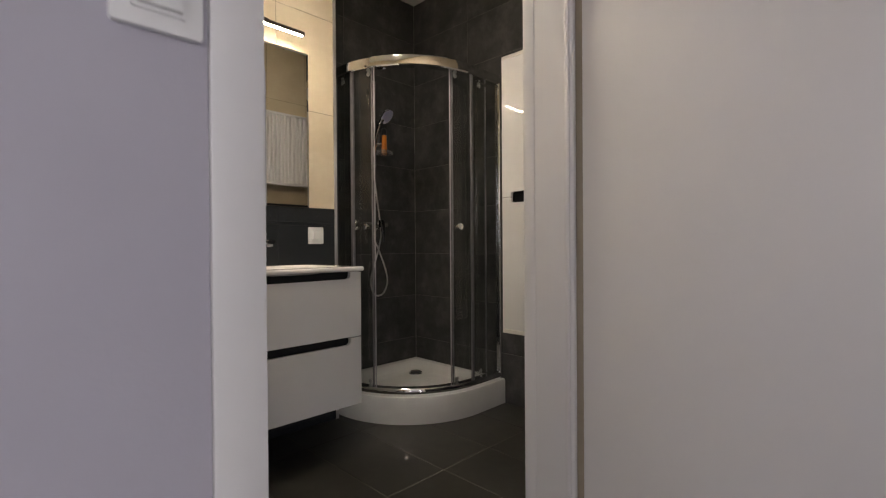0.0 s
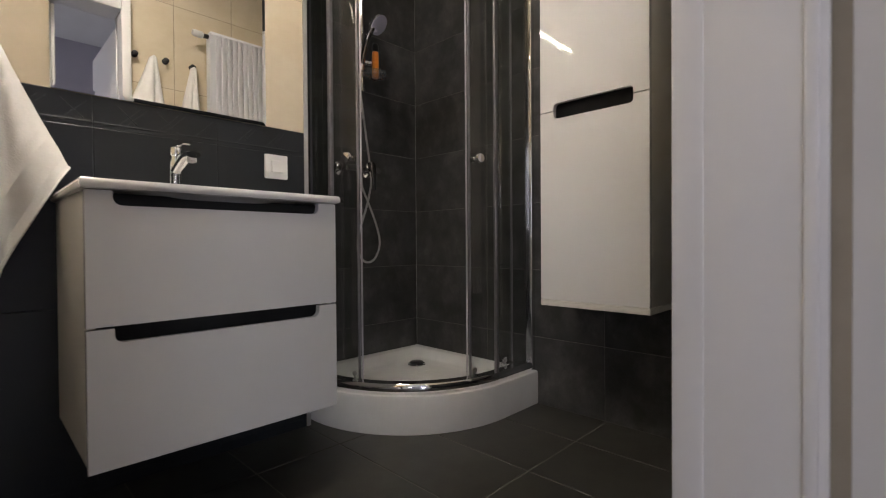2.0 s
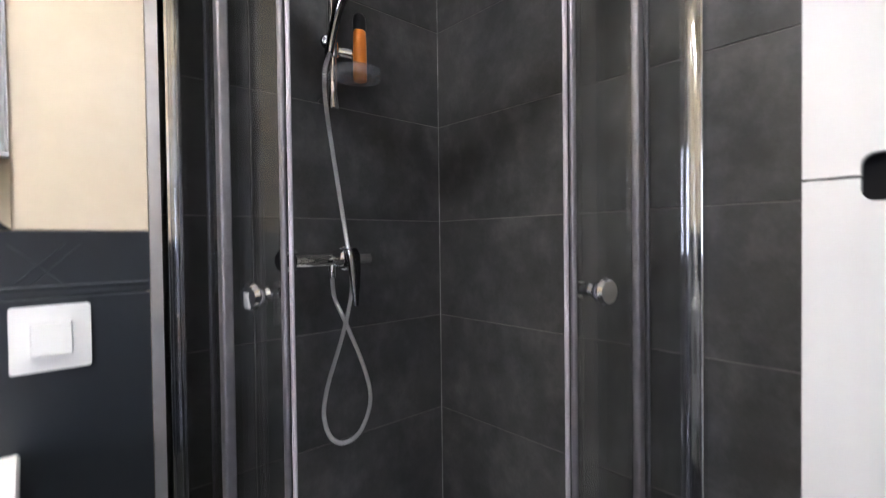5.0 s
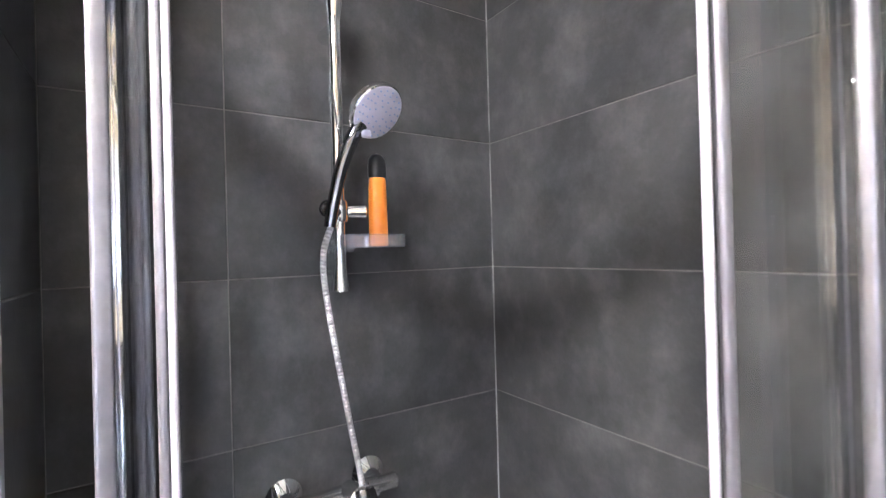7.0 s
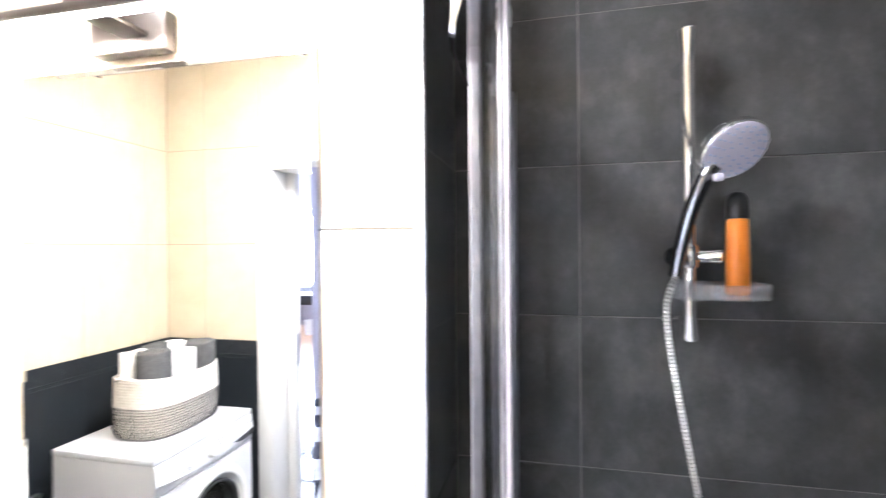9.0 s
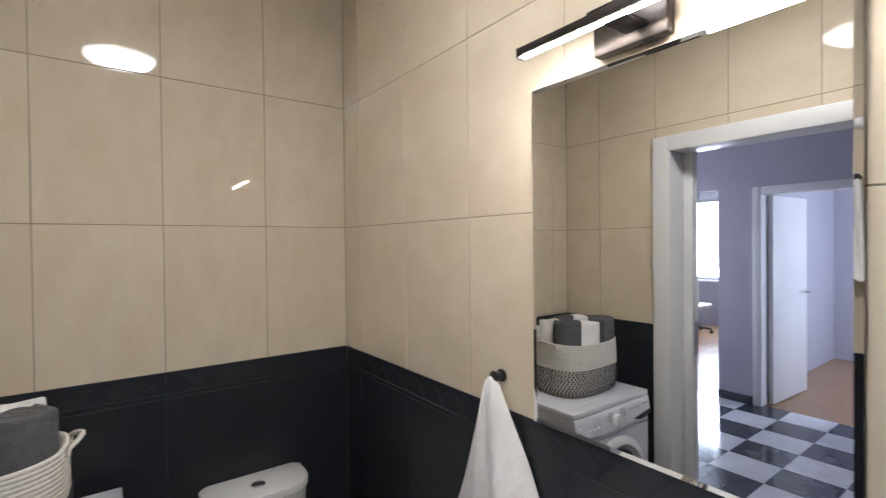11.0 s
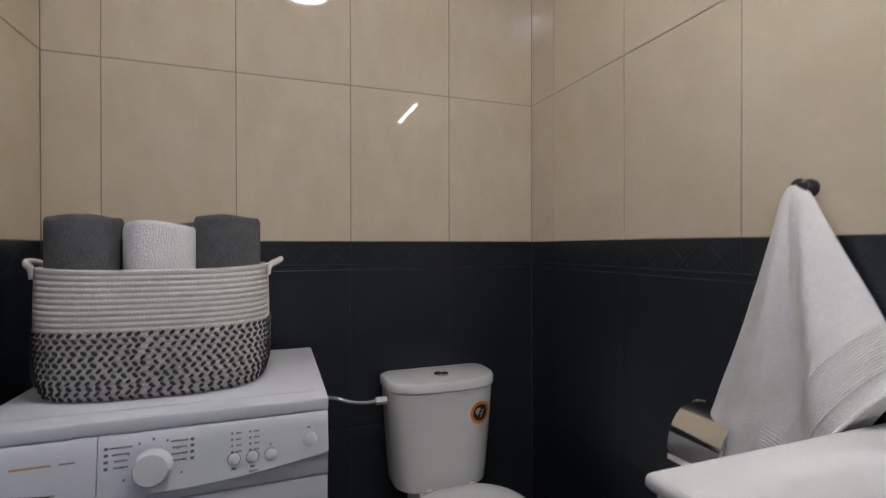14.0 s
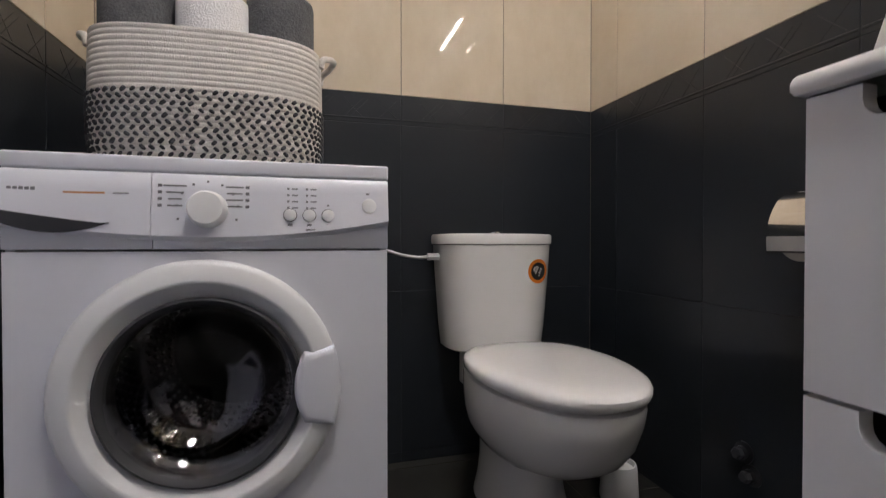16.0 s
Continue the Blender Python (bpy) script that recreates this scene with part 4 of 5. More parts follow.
# riser rail, hand shower and soap dish
riser = thing("shower_riser_rail", -0.224, 2.284, 1.46, "chrome shower riser rail with a hand shower", "shower rail")
rx, ry = -0.224, 2.284
part("tube", rod(B(), (rx, ry, 1.474), (rx, ry, 1.985), 0.0122, seg=20), CHROME, riser)
part("end_cap", turned(B(), (rx, ry, 1.968), (0, 0, 1), [(0.0125, 0), (0.013, 0.004), (0.018, 0.040), (0.016, 0.043)], 20), CHROME, riser)
part("end_cap", turned(B(), (rx, ry, 1.505), (0, 0, -1), [(0.0125, 0), (0.013, 0.004), (0.018, 0.040), (0.016, 0.043)], 20), CHROME, riser)
for z in (1.955, 1.503):
    part("wall_bracket", rod(B(), (RX + 0.0005, ry, z), (rx, ry, z), 0.013, 0.010, 16), CHROME, riser)
slider = part("slider", turned(B(), (rx, ry, 1.590), (0, 0, 1), [(0.016, 0), (0.018, 0.004), (0.018, 0.036), (0.016, 0.040)], 20), CHROME, riser)
part("lock_knob", turned(B(), (rx, ry + 0.016, 1.610), (0.25, 1, 0), [(0.012, 0), (0.013, 0.006), (0.015, 0.034), (0.009, 0.037)], 18), CHROME, slider)
part("holder_cone", turned(B(), (rx + 0.014, ry - 0.012, 1.607), (0.75, -0.6, 0.1), [(0.011, 0), (0.012, 0.016), (0.0155, 0.026), (0.0155, 0.038), (0.011, 0.042)], 18), DARK_CHROME, slider)

hand = thing("hand_shower", -0.17, 2.30, 1.60, "chrome hand shower with a lilac spray face", "shower head")
hp = [(-0.176, 2.250, 1.578), (-0.174, 2.256, 1.615), (-0.167, 2.270, 1.680), (-0.160, 2.288, 1.732), (-0.158, 2.303, 1.758)]
part("handle", tube(B(), smooth_path(hp, 8), lambda s: 0.0100 + 0.0035 * s, 16), STEEL_DARK, hand)
hc, hn = Vector((-0.150, 2.330, 1.783)), Vector((0.774, 0.28, -0.69)).normalized()
part("head", turned(B(), hc - hn * 0.010, hn, [(0.020, -0.012), (0.046, -0.004), (0.053, 0.006), (0.053, 0.016), (0.051, 0.018)], 40), CHROME, hand)
part("spray_face", turned(B(), hc + hn * 0.0065, hn, [(0.050, 0), (0.050, 0.002), (0.046, 0.004), (0.004, 0.0045)], 40), SPRAY, hand, "lilac plastic spray face")
_, ha, hb = frame_of(hn)
bm = B()
for ring_r, cnt in ((0.014, 6), (0.025, 11), (0.035, 16), (0.043, 20)):
    for k in range(cnt):
        a = 2 * math.pi * k / cnt + ring_r * 40
        turned(bm, hc + hn * 0.0102 + (ha * math.cos(a) + hb * math.sin(a)) * ring_r, hn, [(0.0020, 0), (0.0014, 0.0022)], 6)
tagged(part("nozzles", bm, NOZZLE, hand), kind="stuff")
part("selector_tab", box(B(), -0.142, -0.126, 2.297, 2.310, 1.730, 1.742, 0.003), SPRAY, hand)

dish = thing("soap_dish", -0.19, 2.32, 1.535, "clear plastic soap dish clipped on the riser rail", "soap dish")
bm = B()
outl = soft_rect(2.276, 2.398, -0.245, -0.140, 0.050, 8)
inner = soft_rect(2.279, 2.395, -0.242, -0.143, 0.047, 8)
rings(bm, [[(v, u, z) for u, v in o] for o, z in ((outl, 1.541), (outl, 1.565), (inner, 1.565), (inner, 1.5435))])
part("tray", bm, CLEAR_PLASTIC, dish)
part("clip", rim_bevel(box(B(), rx - 0.018, rx + 0.020, ry - 0.020, ry + 0.022, 1.534, 1.568), 0.005), CLEAR_PLASTIC, dish)

bottle = thing("shower_gel_bottle", -0.208, 2.356, 1.5445, "orange shower gel bottle with a black cap", "bottle")
part("bottle_body", turned(B(), (-0.208, 2.356, 1.5445), (0, 0, 1), [(0.016, 0), (0.0185, 0.004), (0.0185, 0.06), (0.0178, 0.10), (0.0168, 0.126), (0.014, 0.130)], 24, 1.0, 0.85), ORANGE, bottle)
part("cap", turned(B(), (-0.208, 2.356, 1.674), (0, 0, 1), [(0.0165, 0), (0.0168, 0.02), (0.0155, 0.034), (0.010, 0.043), (0.003, 0.046)], 24, 1.1, 0.85), BLACK, bottle, "black cap")

mixer = thing("shower_mixer", -0.22, 2.28, 1.085, "chrome wall-mounted shower mixer with a lever", "tap")
mz = 1.086
for y in (2.186, 2.352):
    part("rosette", turned(B(), (RX + 0.0005, y, mz), (1, 0, 0), [(0.034, 0), (0.034, 0.003), (0.026, 0.012), (0.016, 0.020), (0.014, 0.055)], 28), CHROME, mixer)
part("body", turned(B(), (-0.224, 2.172, mz), (0, 1, 0), [(0.012, 0), (0.018, 0.004), (0.020, 0.03), (0.018, 0.06), (0.019, 0.11), (0.018, 0.15), (0.020, 0.152), (0.020, 0.172), (0.015, 0.175), (0.015, 0.212), (0.011, 0.216)], 24), CHROME, mixer)
part("cartridge", turned(B(), (-0.226, 2.290, mz), (1, 0.15, 0.1), [(0.024, 0), (0.025, 0.03), (0.023, 0.045), (0.012, 0.052)], 24), CHROME, mixer)
lever_rows = []
for x, y, z, hw, ht in ((-0.176, 2.302, 1.112, 0.017, 0.010), (-0.166, 2.302, 1.098, 0.019, 0.010), (-0.156, 2.300, 1.060, 0.016, 0.007), (-0.147, 2.296, 1.015, 0.011, 0.005), (-0.141, 2.293, 0.975, 0.006, 0.004)):
    lever_rows.append([(x + ht * math.sin(a), y + hw * math.cos(a), z + 0.3 * ht * math.sin(a)) for a in [2 * math.pi * k / 20 for k in range(20)]])
part("lever", rings(B(), lever_rows), DARK_CHROME, mixer, "dark chrome tapering lever")
part("outlet", rod(B(), (-0.220, 2.272, mz - 0.012), (-0.218, 2.272, mz - 0.046), 0.010, seg=16, soft=0.002), CHROME, mixer)
hose = thing("shower_hose", -0.2, 2.28, 0.63, "ribbed steel shower hose hanging in a loop", "hose")
pts = [(-0.172, 2.251, 1.580), (-0.172, 2.236, 1.530), (-0.180, 2.243, 1.450), (-0.186, 2.274, 1.270), (-0.194, 2.303, 1.120), (-0.204, 2.320, 1.030),
       (-0.208, 2.312, 0.960), (-0.204, 2.285, 0.880), (-0.200, 2.246, 0.780), (-0.200, 2.234, 0.710), (-0.200, 2.252, 0.650), (-0.200, 2.291, 0.626),
       (-0.200, 2.338, 0.645), (-0.200, 2.367, 0.715), (-0.202, 2.352, 0.800), (-0.208, 2.305, 0.920), (-0.216, 2.277, 0.990), (-0.218, 2.272, 1.045)]
fine_path = smooth_path(pts, 60)
even = [fine_path[0]]
for p in fine_path[1:]:
    while (p - even[-1]).length >= 0.0033:
        even.append(even[-1] + (p - even[-1]).normalized() * 0.0033)
part("hose_tube", tube(B(), even, 0.0062, 10, 0.34), HOSE_STEEL, hose)

# ---- toilet ----
toilet = thing("toilet", 0.402, 0.35, 0, "white ceramic close-coupled toilet with the lid closed", "toilet")
TX = 0.402


def egg(z, hw, y0, y1, seg=48, p=2.2):
    """An egg outline, blunt at the cistern and round at the front."""
    out = []
    ym = y0 + (y1 - y0) * 0.42
    for k in range(seg):
        a = 2 * math.pi * k / seg
        c, s = math.cos(a), math.sin(a)
        if s >= 0:
            out.append((TX + hw * math.copysign(abs(c) ** 0.95, c), ym + (y1 - ym) * abs(s) ** 0.95, z))
        else:
            out.append((TX + hw * math.copysign(abs(c) ** (2 / 3.0), c) * (1 - 0.10 * abs(s)), ym - (ym - y0) * abs(s) ** (2 / 3.0), z))
    return out


def slab(z, hw, yb, yf, seg=36):
    """The cistern's outline: flat back, full round front."""
    ym = yb + (yf - yb) * 0.38
    out = [(TX + hw * math.copysign(abs(math.cos(a)) ** 0.62, math.cos(a)), ym + (yf - ym) * math.sin(a) ** 0.78) for a in [math.pi * k / seg for k in range(seg + 1)]]
    out += [(TX - hw, yb + 0.02), (TX - hw + 0.02, yb), (TX + hw - 0.02, yb), (TX + hw, yb + 0.02)]
    return [(x, y, z) for x, y in out]


part("cistern", rings(B(), [slab(z, hw, 0.012, yf) for z, hw, yf in ((0.371, 0.146, 0.170), (0.377, 0.154, 0.178), (0.44, 0.161, 0.184), (0.60, 0.173, 0.192), (0.685, 0.178, 0.196))]), CERAMIC, toilet)
part("cistern_lid", rings(B(), [slab(z, hw, 0.010, yf) for z, hw, yf in ((0.6865, 0.1805, 0.1965), (0.689, 0.183, 0.199), (0.711, 0.1835, 0.1995), (0.717, 0.180, 0.196), (0.719, 0.172, 0.188))]), CERAMIC, toilet)
part("flush_button", turned(B(), (TX, 0.112, 0.7185), (0, 0, 1), [(0.024, 0), (0.024, 0.004), (0.020, 0.007), (0.019, 0.005), (0.004, 0.006)], 28), CHROME, toilet, "chrome flush button")
BOWL = ((0.001, 0.116, 0.14, 0.470), (0.012, 0.114, 0.14, 0.467), (0.05, 0.101, 0.14, 0.452), (0.10, 0.094, 0.14, 0.445), (0.150, 0.097, 0.14, 0.460), (0.168, 0.106, 0.145, 0.500),
        (0.184, 0.121, 0.15, 0.552), (0.206, 0.141, 0.16, 0.606), (0.238, 0.160, 0.17, 0.652), (0.280, 0.173, 0.18, 0.684), (0.325, 0.179, 0.185, 0.700), (0.360, 0.181, 0.19, 0.706), (0.3680, 0.1795, 0.19, 0.704), (0.3708, 0.1755, 0.19, 0.699))
part("bowl", rings(B(), [egg(*row) for row in BOWL]), CERAMIC, toilet)
part("cistern_shelf", rim_bevel(box(B(), TX - 0.088, TX + 0.088, 0.022, 0.30, 0.250, 0.3702), 0.022, 4), CERAMIC, toilet)
part("trapway", turned(B(), (TX + 0.055, 0.335, 0.208), (1, 0, 0.1), [(0.046, 0.0), (0.045, 0.020), (0.039, 0.036), (0.026, 0.047), (0.008, 0.052)], 24, 1.0, 0.8), CERAMIC, toilet)
SEAT = ((0.3712, 0.164, 0.225, 0.688), (0.3722, 0.1675, 0.221, 0.692), (0.3788, 0.1675, 0.221, 0.692), (0.3797, 0.164, 0.224, 0.689))
part("seat", rings(B(), [egg(*row) for row in SEAT]), CERAMIC, toilet)
LID = ((0.3800, 0.179, 0.222, 0.704), (0.3825, 0.1850, 0.214, 0.712), (0.391, 0.1870, 0.210, 0.7155), (0.400, 0.1868, 0.210, 0.7150), (0.4065, 0.1825, 0.216, 0.709),
       (0.4115, 0.170, 0.230, 0.694), (0.4145, 0.138, 0.268, 0.655), (0.4158, 0.075, 0.34, 0.56))
part("lid", rings(B(), [egg(*row) for row in LID]), CERAMIC, toilet)
for x in (TX - 0.07, TX + 0.07):
    part("hinge", rod(B(), (x, 0.207, 0.371), (x, 0.207, 0.402), 0.011, seg=14, soft=0.003), CERAMIC, toilet)
STX, STZ = 0.296, 0.607


def cistern_front(x, z):
    k = (z - 0.44) / 0.16
    hw, yf = 0.163 + 0.012 * k, 0.184 + 0.008 * k
    c = min(1.0, abs(x - TX) / hw) ** (1 / 0.62)
    ym = 0.012 + (yf - 0.012) * 0.38
    return ym + (yf - ym) * math.sqrt(max(0.0, 1 - c * c)) ** 0.78


def stuck(outlines, lift, turn=0.0):
    """Flat shapes laid on the bowed cistern front."""
    bm = B()
    ct, st = math.cos(turn), math.sin(turn)
    for o in outlines:
        pts = [(STX + u * ct - v * st, STZ + u * st + v * ct) for u, v in o]
        rings(bm, [[(x, cistern_front(x, z) + w, z) for x, z in pts] for w in (-0.001, lift)])
    return bm


disc = lambda r_, n_=40: [(r_ * math.cos(2 * math.pi * k / n_), r_ * math.sin(2 * math.pi * k / n_)) for k in range(n_)]
bm = B()
outer_d, inner_d = disc(0.036), disc(0.0265)
rings(bm, [[(STX + u, cistern_front(STX + u, STZ + v) + w, STZ + v) for u, v in o] for o, w in ((outer_d, -0.001), (outer_d, 0.0010), (inner_d, 0.0010), (inner_d, -0.001))], caps=False)
sticker = part("sticker", bm, ORANGE, toilet, "round orange and black sticker")
bm = B()
loops_ = [disc(0.0264 * k / 5) for k in range(5, 0, -1)]
rings(bm, [[(STX + u, cistern_front(STX + u, STZ + v) + 0.0007, STZ + v) for u, v in o] for o in loops_])
part("sticker_disc", bm, BLACK, sticker)
bar = lambda v, h0, h1, t: [[(h0 + (h1 - h0) * k / 4, v - t) for k in range(5)] + [(h1 - (h1 - h0) * k / 4, v + t) for k in range(5)]]
for v, h0, h1, t in ((0.006, -0.011, 0.012, 0.0011), (0.010, -0.013, 0.008, 0.0011), (0.014, -0.010, 0.009, 0.0011), (0.018, -0.006, 0.006, 0.0011),
                     (-0.006, -0.012, -0.009, 0.004), (-0.006, -0.005, -0.003, 0.004), (-0.006, 0.001, 0.004, 0.004), (-0.0085, 0.007, 0.012, 0.0013)):
    part("print_bar", stuck(bar(v, h0, h1, t), 0.0014, radians(-62)), PLASTIC_W, sticker)
supply = thing("water_hose", 0.7, 0.1, 0.66, "braided steel water hose to the cistern", "hose")
part("hose_tube", tube(B(), smooth_path([(0.800, 0.030, 0.640), (0.775, 0.050, 0.662), (0.735, 0.075, 0.668), (0.690, 0.090, 0.655), (0.640, 0.092, 0.648), (0.612, 0.092, 0.650)], 8), 0.0055, 10), STEEL, supply)
part("nut", rod(B(), (0.612, 0.092, 0.650), (0.572, 0.092, 0.650), 0.012, seg=6), PLASTIC_W, supply)
part("wall_valve", rod(B(), (0.800, 0.0005, 0.640), (0.800, 0.034, 0.640), 0.010, seg=14), CHROME, supply)

brush = thing("toilet_brush", 0.143, 0.358, 0, "white toilet brush in its holder beside the toilet", "toilet brush")
part("holder", turned(B(), (0.143, 0.358, 0.001), (0, 0, 1), [(0.050, 0), (0.051, 0.004), (0.046, 0.088), (0.044, 0.095), (0.040, 0.096), (0.038, 0.06)], 28), PLASTIC_W, brush)
part("lid", turned(B(), (0.143, 0.358, 0.080), (0, 0, 1), [(0.037, 0), (0.036, 0.005), (0.014, 0.010), (0.010, 0.020)], 24), PLASTIC_W, brush)
part("handle", rod(B(), (0.143, 0.358, 0.094), (0.167, 0.349, 0.364), 0.007, 0.009, 14, 0.003), PLASTIC_W, brush)

paper = thing("toilet_paper_holder", 0.06, 0.76, 0.70, "chrome toilet paper holder with a cover flap and roll", "paper holder")
part("roll", turned(B(), (0.056, 0.768, 0.708), (0, 1, 0), [(0.018, 0.0), (0.050, 0.0), (0.052, 0.004), (0.052, 0.091), (0.050, 0.095), (0.018, 0.095)], 32), PAPER, paper, "white paper roll")
bm = B()
outer = [(0.010, 0.782), (0.045, 0.788), (0.080, 0.776), (0.104, 0.742), (0.112, 0.705), (0.112, 0.676)]
sm = smooth_path([(x, 0, z) for x, z in outer], 6)
rings(bm, [[(p.x, y, p.z) for p in sm] + [(p.x - 0.0025, y, p.z - 0.003) for p in reversed(sm)] for y in (0.752, 0.872)])
part("cover_flap", bm, CHROME, paper)
part("backplate", rim_bevel(box(B(), 0.0005, 0.012, 0.785, 0.840, 0.762, 0.802), 0.004), CHROME, paper)
part("wire", tube(B(), smooth_path([(0.012, 0.876, 0.775), (0.03, 0.880, 0.72), (0.056, 0.880, 0.708), (0.056, 0.82, 0.708), (0.056, 0.752, 0.708), (0.05, 0.745, 0.74), (0.03, 0.745, 0.785), (0.012, 0.760, 0.790)], 6), 0.003, 8), CHROME, paper)
for y, z in ((0.612, 0.217), (0.632, 0.172)):
    v = thing("capped_pipe", 0.0, y, z, "dark capped water pipe end on the wall", "pipe", "capped pipes under the basin")
    part("flange", turned(B(), (0.0005, y, z), (1, 0, 0), [(0.024, 0), (0.024, 0.003), (0.015, 0.006), (0.014, 0.014)], 20), BLACK, v)
    part("plug", turned(B(), (0.012, y, z), (1, 0, 0), [(0.013, 0), (0.013, 0.014), (0.009, 0.017)], 6), RUBBER, v)

# ---- washing machine ----
washer = thing("washing_machine", 1.10, 0.33, 0, "white front-loading washing machine against the wall", "washing machine")
X0, X1, Y0, Y1 = 0.808, 1.396, 0.09, 0.580
bm = B()
for b in ((X0, X0 + 0.012, Y0, Y1 - 0.0125, 0.012, 0.806), (X1 - 0.012, X1, Y0, Y1 - 0.0125, 0.012, 0.806), (X0 + 0.0125, X1 - 0.0125, Y0, Y0 + 0.01, 0.012, 0.806), (X0 + 0.0125, X1 - 0.0125, Y0 + 0.0105, Y1 - 0.0125, 0.012, 0.022), (X0 + 0.0125, X1 - 0.0125, Y0 + 0.0105, Y1 - 0.0125, 0.795, 0.806)):
    box(bm, *b)
part("body", bm, APPLIANCE, washer)
for x in (X0 + 0.05, X1 - 0.05):
    for y in (Y0 + 0.05, Y1 - 0.06):
        part("foot", rod(B(), (x, y, 0.0), (x, y, 0.014), 0.02), RUBBER, washer)
part("worktop", box(B(), X0 - 0.002, X1 + 0.002, Y0 - 0.004, Y1 - 0.002, 0.8065, 0.833, 0.0045, 3), APPLIANCE, washer)
part("top_inset", box(B(), X0 + 0.022, X1 - 0.022, Y0 + 0.030, Y1 - 0.052, 0.8332, 0.8345, 0.0006), APPLIANCE, washer)
bm = B()
fx0, fx1, fz0, fz1, fcx, fcz = X0 + 0.001, X1 - 0.001, 0.10, 0.677, 1.118, 0.443
angs = sorted([2 * math.pi * k / 72 - math.pi for k in range(72)] + [math.atan2(z - fcz, x - fcx) for x in (fx0, fx1) for z in (fz0, fz1)])
edge_pt = lambda a: min(((fx1 if math.cos(a) > 0 else fx0) - fcx) / (math.cos(a) or 1e-9), ((fz1 if math.sin(a) >= 0 else fz0) - fcz) / (math.sin(a) or 1e-9))
sq = [(fcx + edge_pt(a) * math.cos(a), fcz + edge_pt(a) * math.sin(a)) for a in angs]
ci = [(fcx + 0.160 * math.cos(a), fcz + 0.160 * math.sin(a)) for a in angs]
rings(bm, [[(x, y, z) for x, z in o] for o, y in ((sq, Y1 - 0.0115), (sq, Y1 - 0.001), (ci, Y1 - 0.001), (ci, Y1 - 0.0115), (sq, Y1 - 0.0115))], caps=False)
bmesh.ops.remove_doubles(bm, verts=bm.verts, dist=0.00005)
part("front_panel", bm, APPLIANCE, washer)
part("plinth", box(B(), X0 + 0.003, X1 - 0.003, Y1 - 0.0115, Y1 - 0.004, 0.016, 0.097, 0.003), APPLIANCE, washer)


def fascia(x0, x1, name):
    """A stretch of the control panel: bulging forward above a lower edge that sags in the middle."""
    bm = B()
    n, m = 24, 10
    rows = []
    for i in range(n + 1):
        x = x0 + (x1 - x0) * i / n
        s = (x - 1.102) / 0.294
        sag = 0.706 - 0.010 + 0.030 * s * s * (1 if x < 1.10 else 0.75)
        prof = [(Y1 - 0.012, 0.680), (Y1 - 0.003, 0.6805), (Y1 - 0.001, 0.684), (Y1 - 0.001, sag - 0.003), (Y1 + 0.006, sag), (Y1 + 0.0115, sag + 0.005)]
        prof += [(Y1 + 0.0115 - 0.0105 * k / 4, sag + 0.005 + (0.800 - sag - 0.005) * k / 4) for k in range(1, 5)]
        prof += [(Y1 - 0.004, 0.8055), (Y1 - 0.012, 0.8055)]
        rows.append([(x, y, z) for y, z in prof])
    rings(bm, rows)
    return part(name, bm, APPLIANCE, washer)


fascia(X0, 1.1920, "control_panel")
drawer = fascia(1.1935, X1, "detergent_drawer")


def face_y(z):
    return Y1 + 0.0115 - 0.0105 * max(0, (z - 0.705)) / 0.095


# No hollow is cut here; a dark crescent sheet paints its shade.
bm = B()
grip = [(1.250 + 0.145 * k / 14, 0.7215 + 0.020 * (k / 14) ** 1.2 - 0.0) for k in range(15)] + [(1.395 - 0.145 * k / 14, 0.705 + 0.016 * abs(1 - 2 * (k / 14)) ** 2.0 + 0.002) for k in range(15)]
sheet(bm, grip, Y1 + 0.002, Y1 + 0.0122, lambda u, v, w: Vector((u, w, v)))
part("grip_shade", bm, GRIP_SHADE, drawer, "dark crescent painting in the shade of the finger grip")


def on_panel(x, z, prof, name, material, label="", seg=28):
    return part(name, turned(B(), (x, face_y(z) - 0.002, z), (0, 1, 0.10), prof, seg), material, washer, label)


on_panel(1.109, 0.746, [(0.031, 0), (0.031, 0.004), (0.0295, 0.006), (0.0285, 0.020), (0.026, 0.024), (0.004, 0.025)], "programme_knob", PLASTIC_W, "", 40)
for x in (0.979, 0.947, 0.915):
    on_panel(x, 0.739, [(0.0118, 0), (0.0118, 0.0025)], "button_ring", PRINT)
    on_panel(x, 0.739, [(0.0104, 0.0005), (0.0104, 0.005), (0.009, 0.006)], "button", PLASTIC_W)
on_panel(0.843, 0.757, [(0.0145, 0), (0.0145, 0.0025)], "button_ring", PRINT)
on_panel(0.843, 0.757, [(0.0130, 0.0005), (0.0130, 0.006), (0.011, 0.007)], "power_button", PLASTIC_W)


def mark(x, z, hw, hh, material=PRINT):
    y = face_y(z)
    part("print_mark", box(B(), x - hw, x + hw, y - 0.001, y + 0.0006, z - hh, z + hh), material, washer)


for k, z in enumerate((0.785, 0.774, 0.763, 0.752)):
    mark(1.180, z, 0.0030, 0.0024)
    mark(1.158, z, (0.017, 0.013, 0.010, 0.011)[k], 0.0012)
    mark(1.048, z, 0.0030, 0.0024)
    mark(1.068, z, (0.014, 0.012, 0.013, 0.012)[k], 0.0012)
    for x in (0.982, 0.951):
        mark(x, z, 0.0018, 0.0018)
        mark(x - 0.011, z, 0.005, 0.0011)
for k in range(9):
    a = radians(200 - 27.5 * k)
    mark(1.109 - 0.047 * math.cos(a), 0.746 + 0.047 * math.sin(a), 0.0017, 0.0017)
mark(0.915, 0.757, 0.0018, 0.0018)
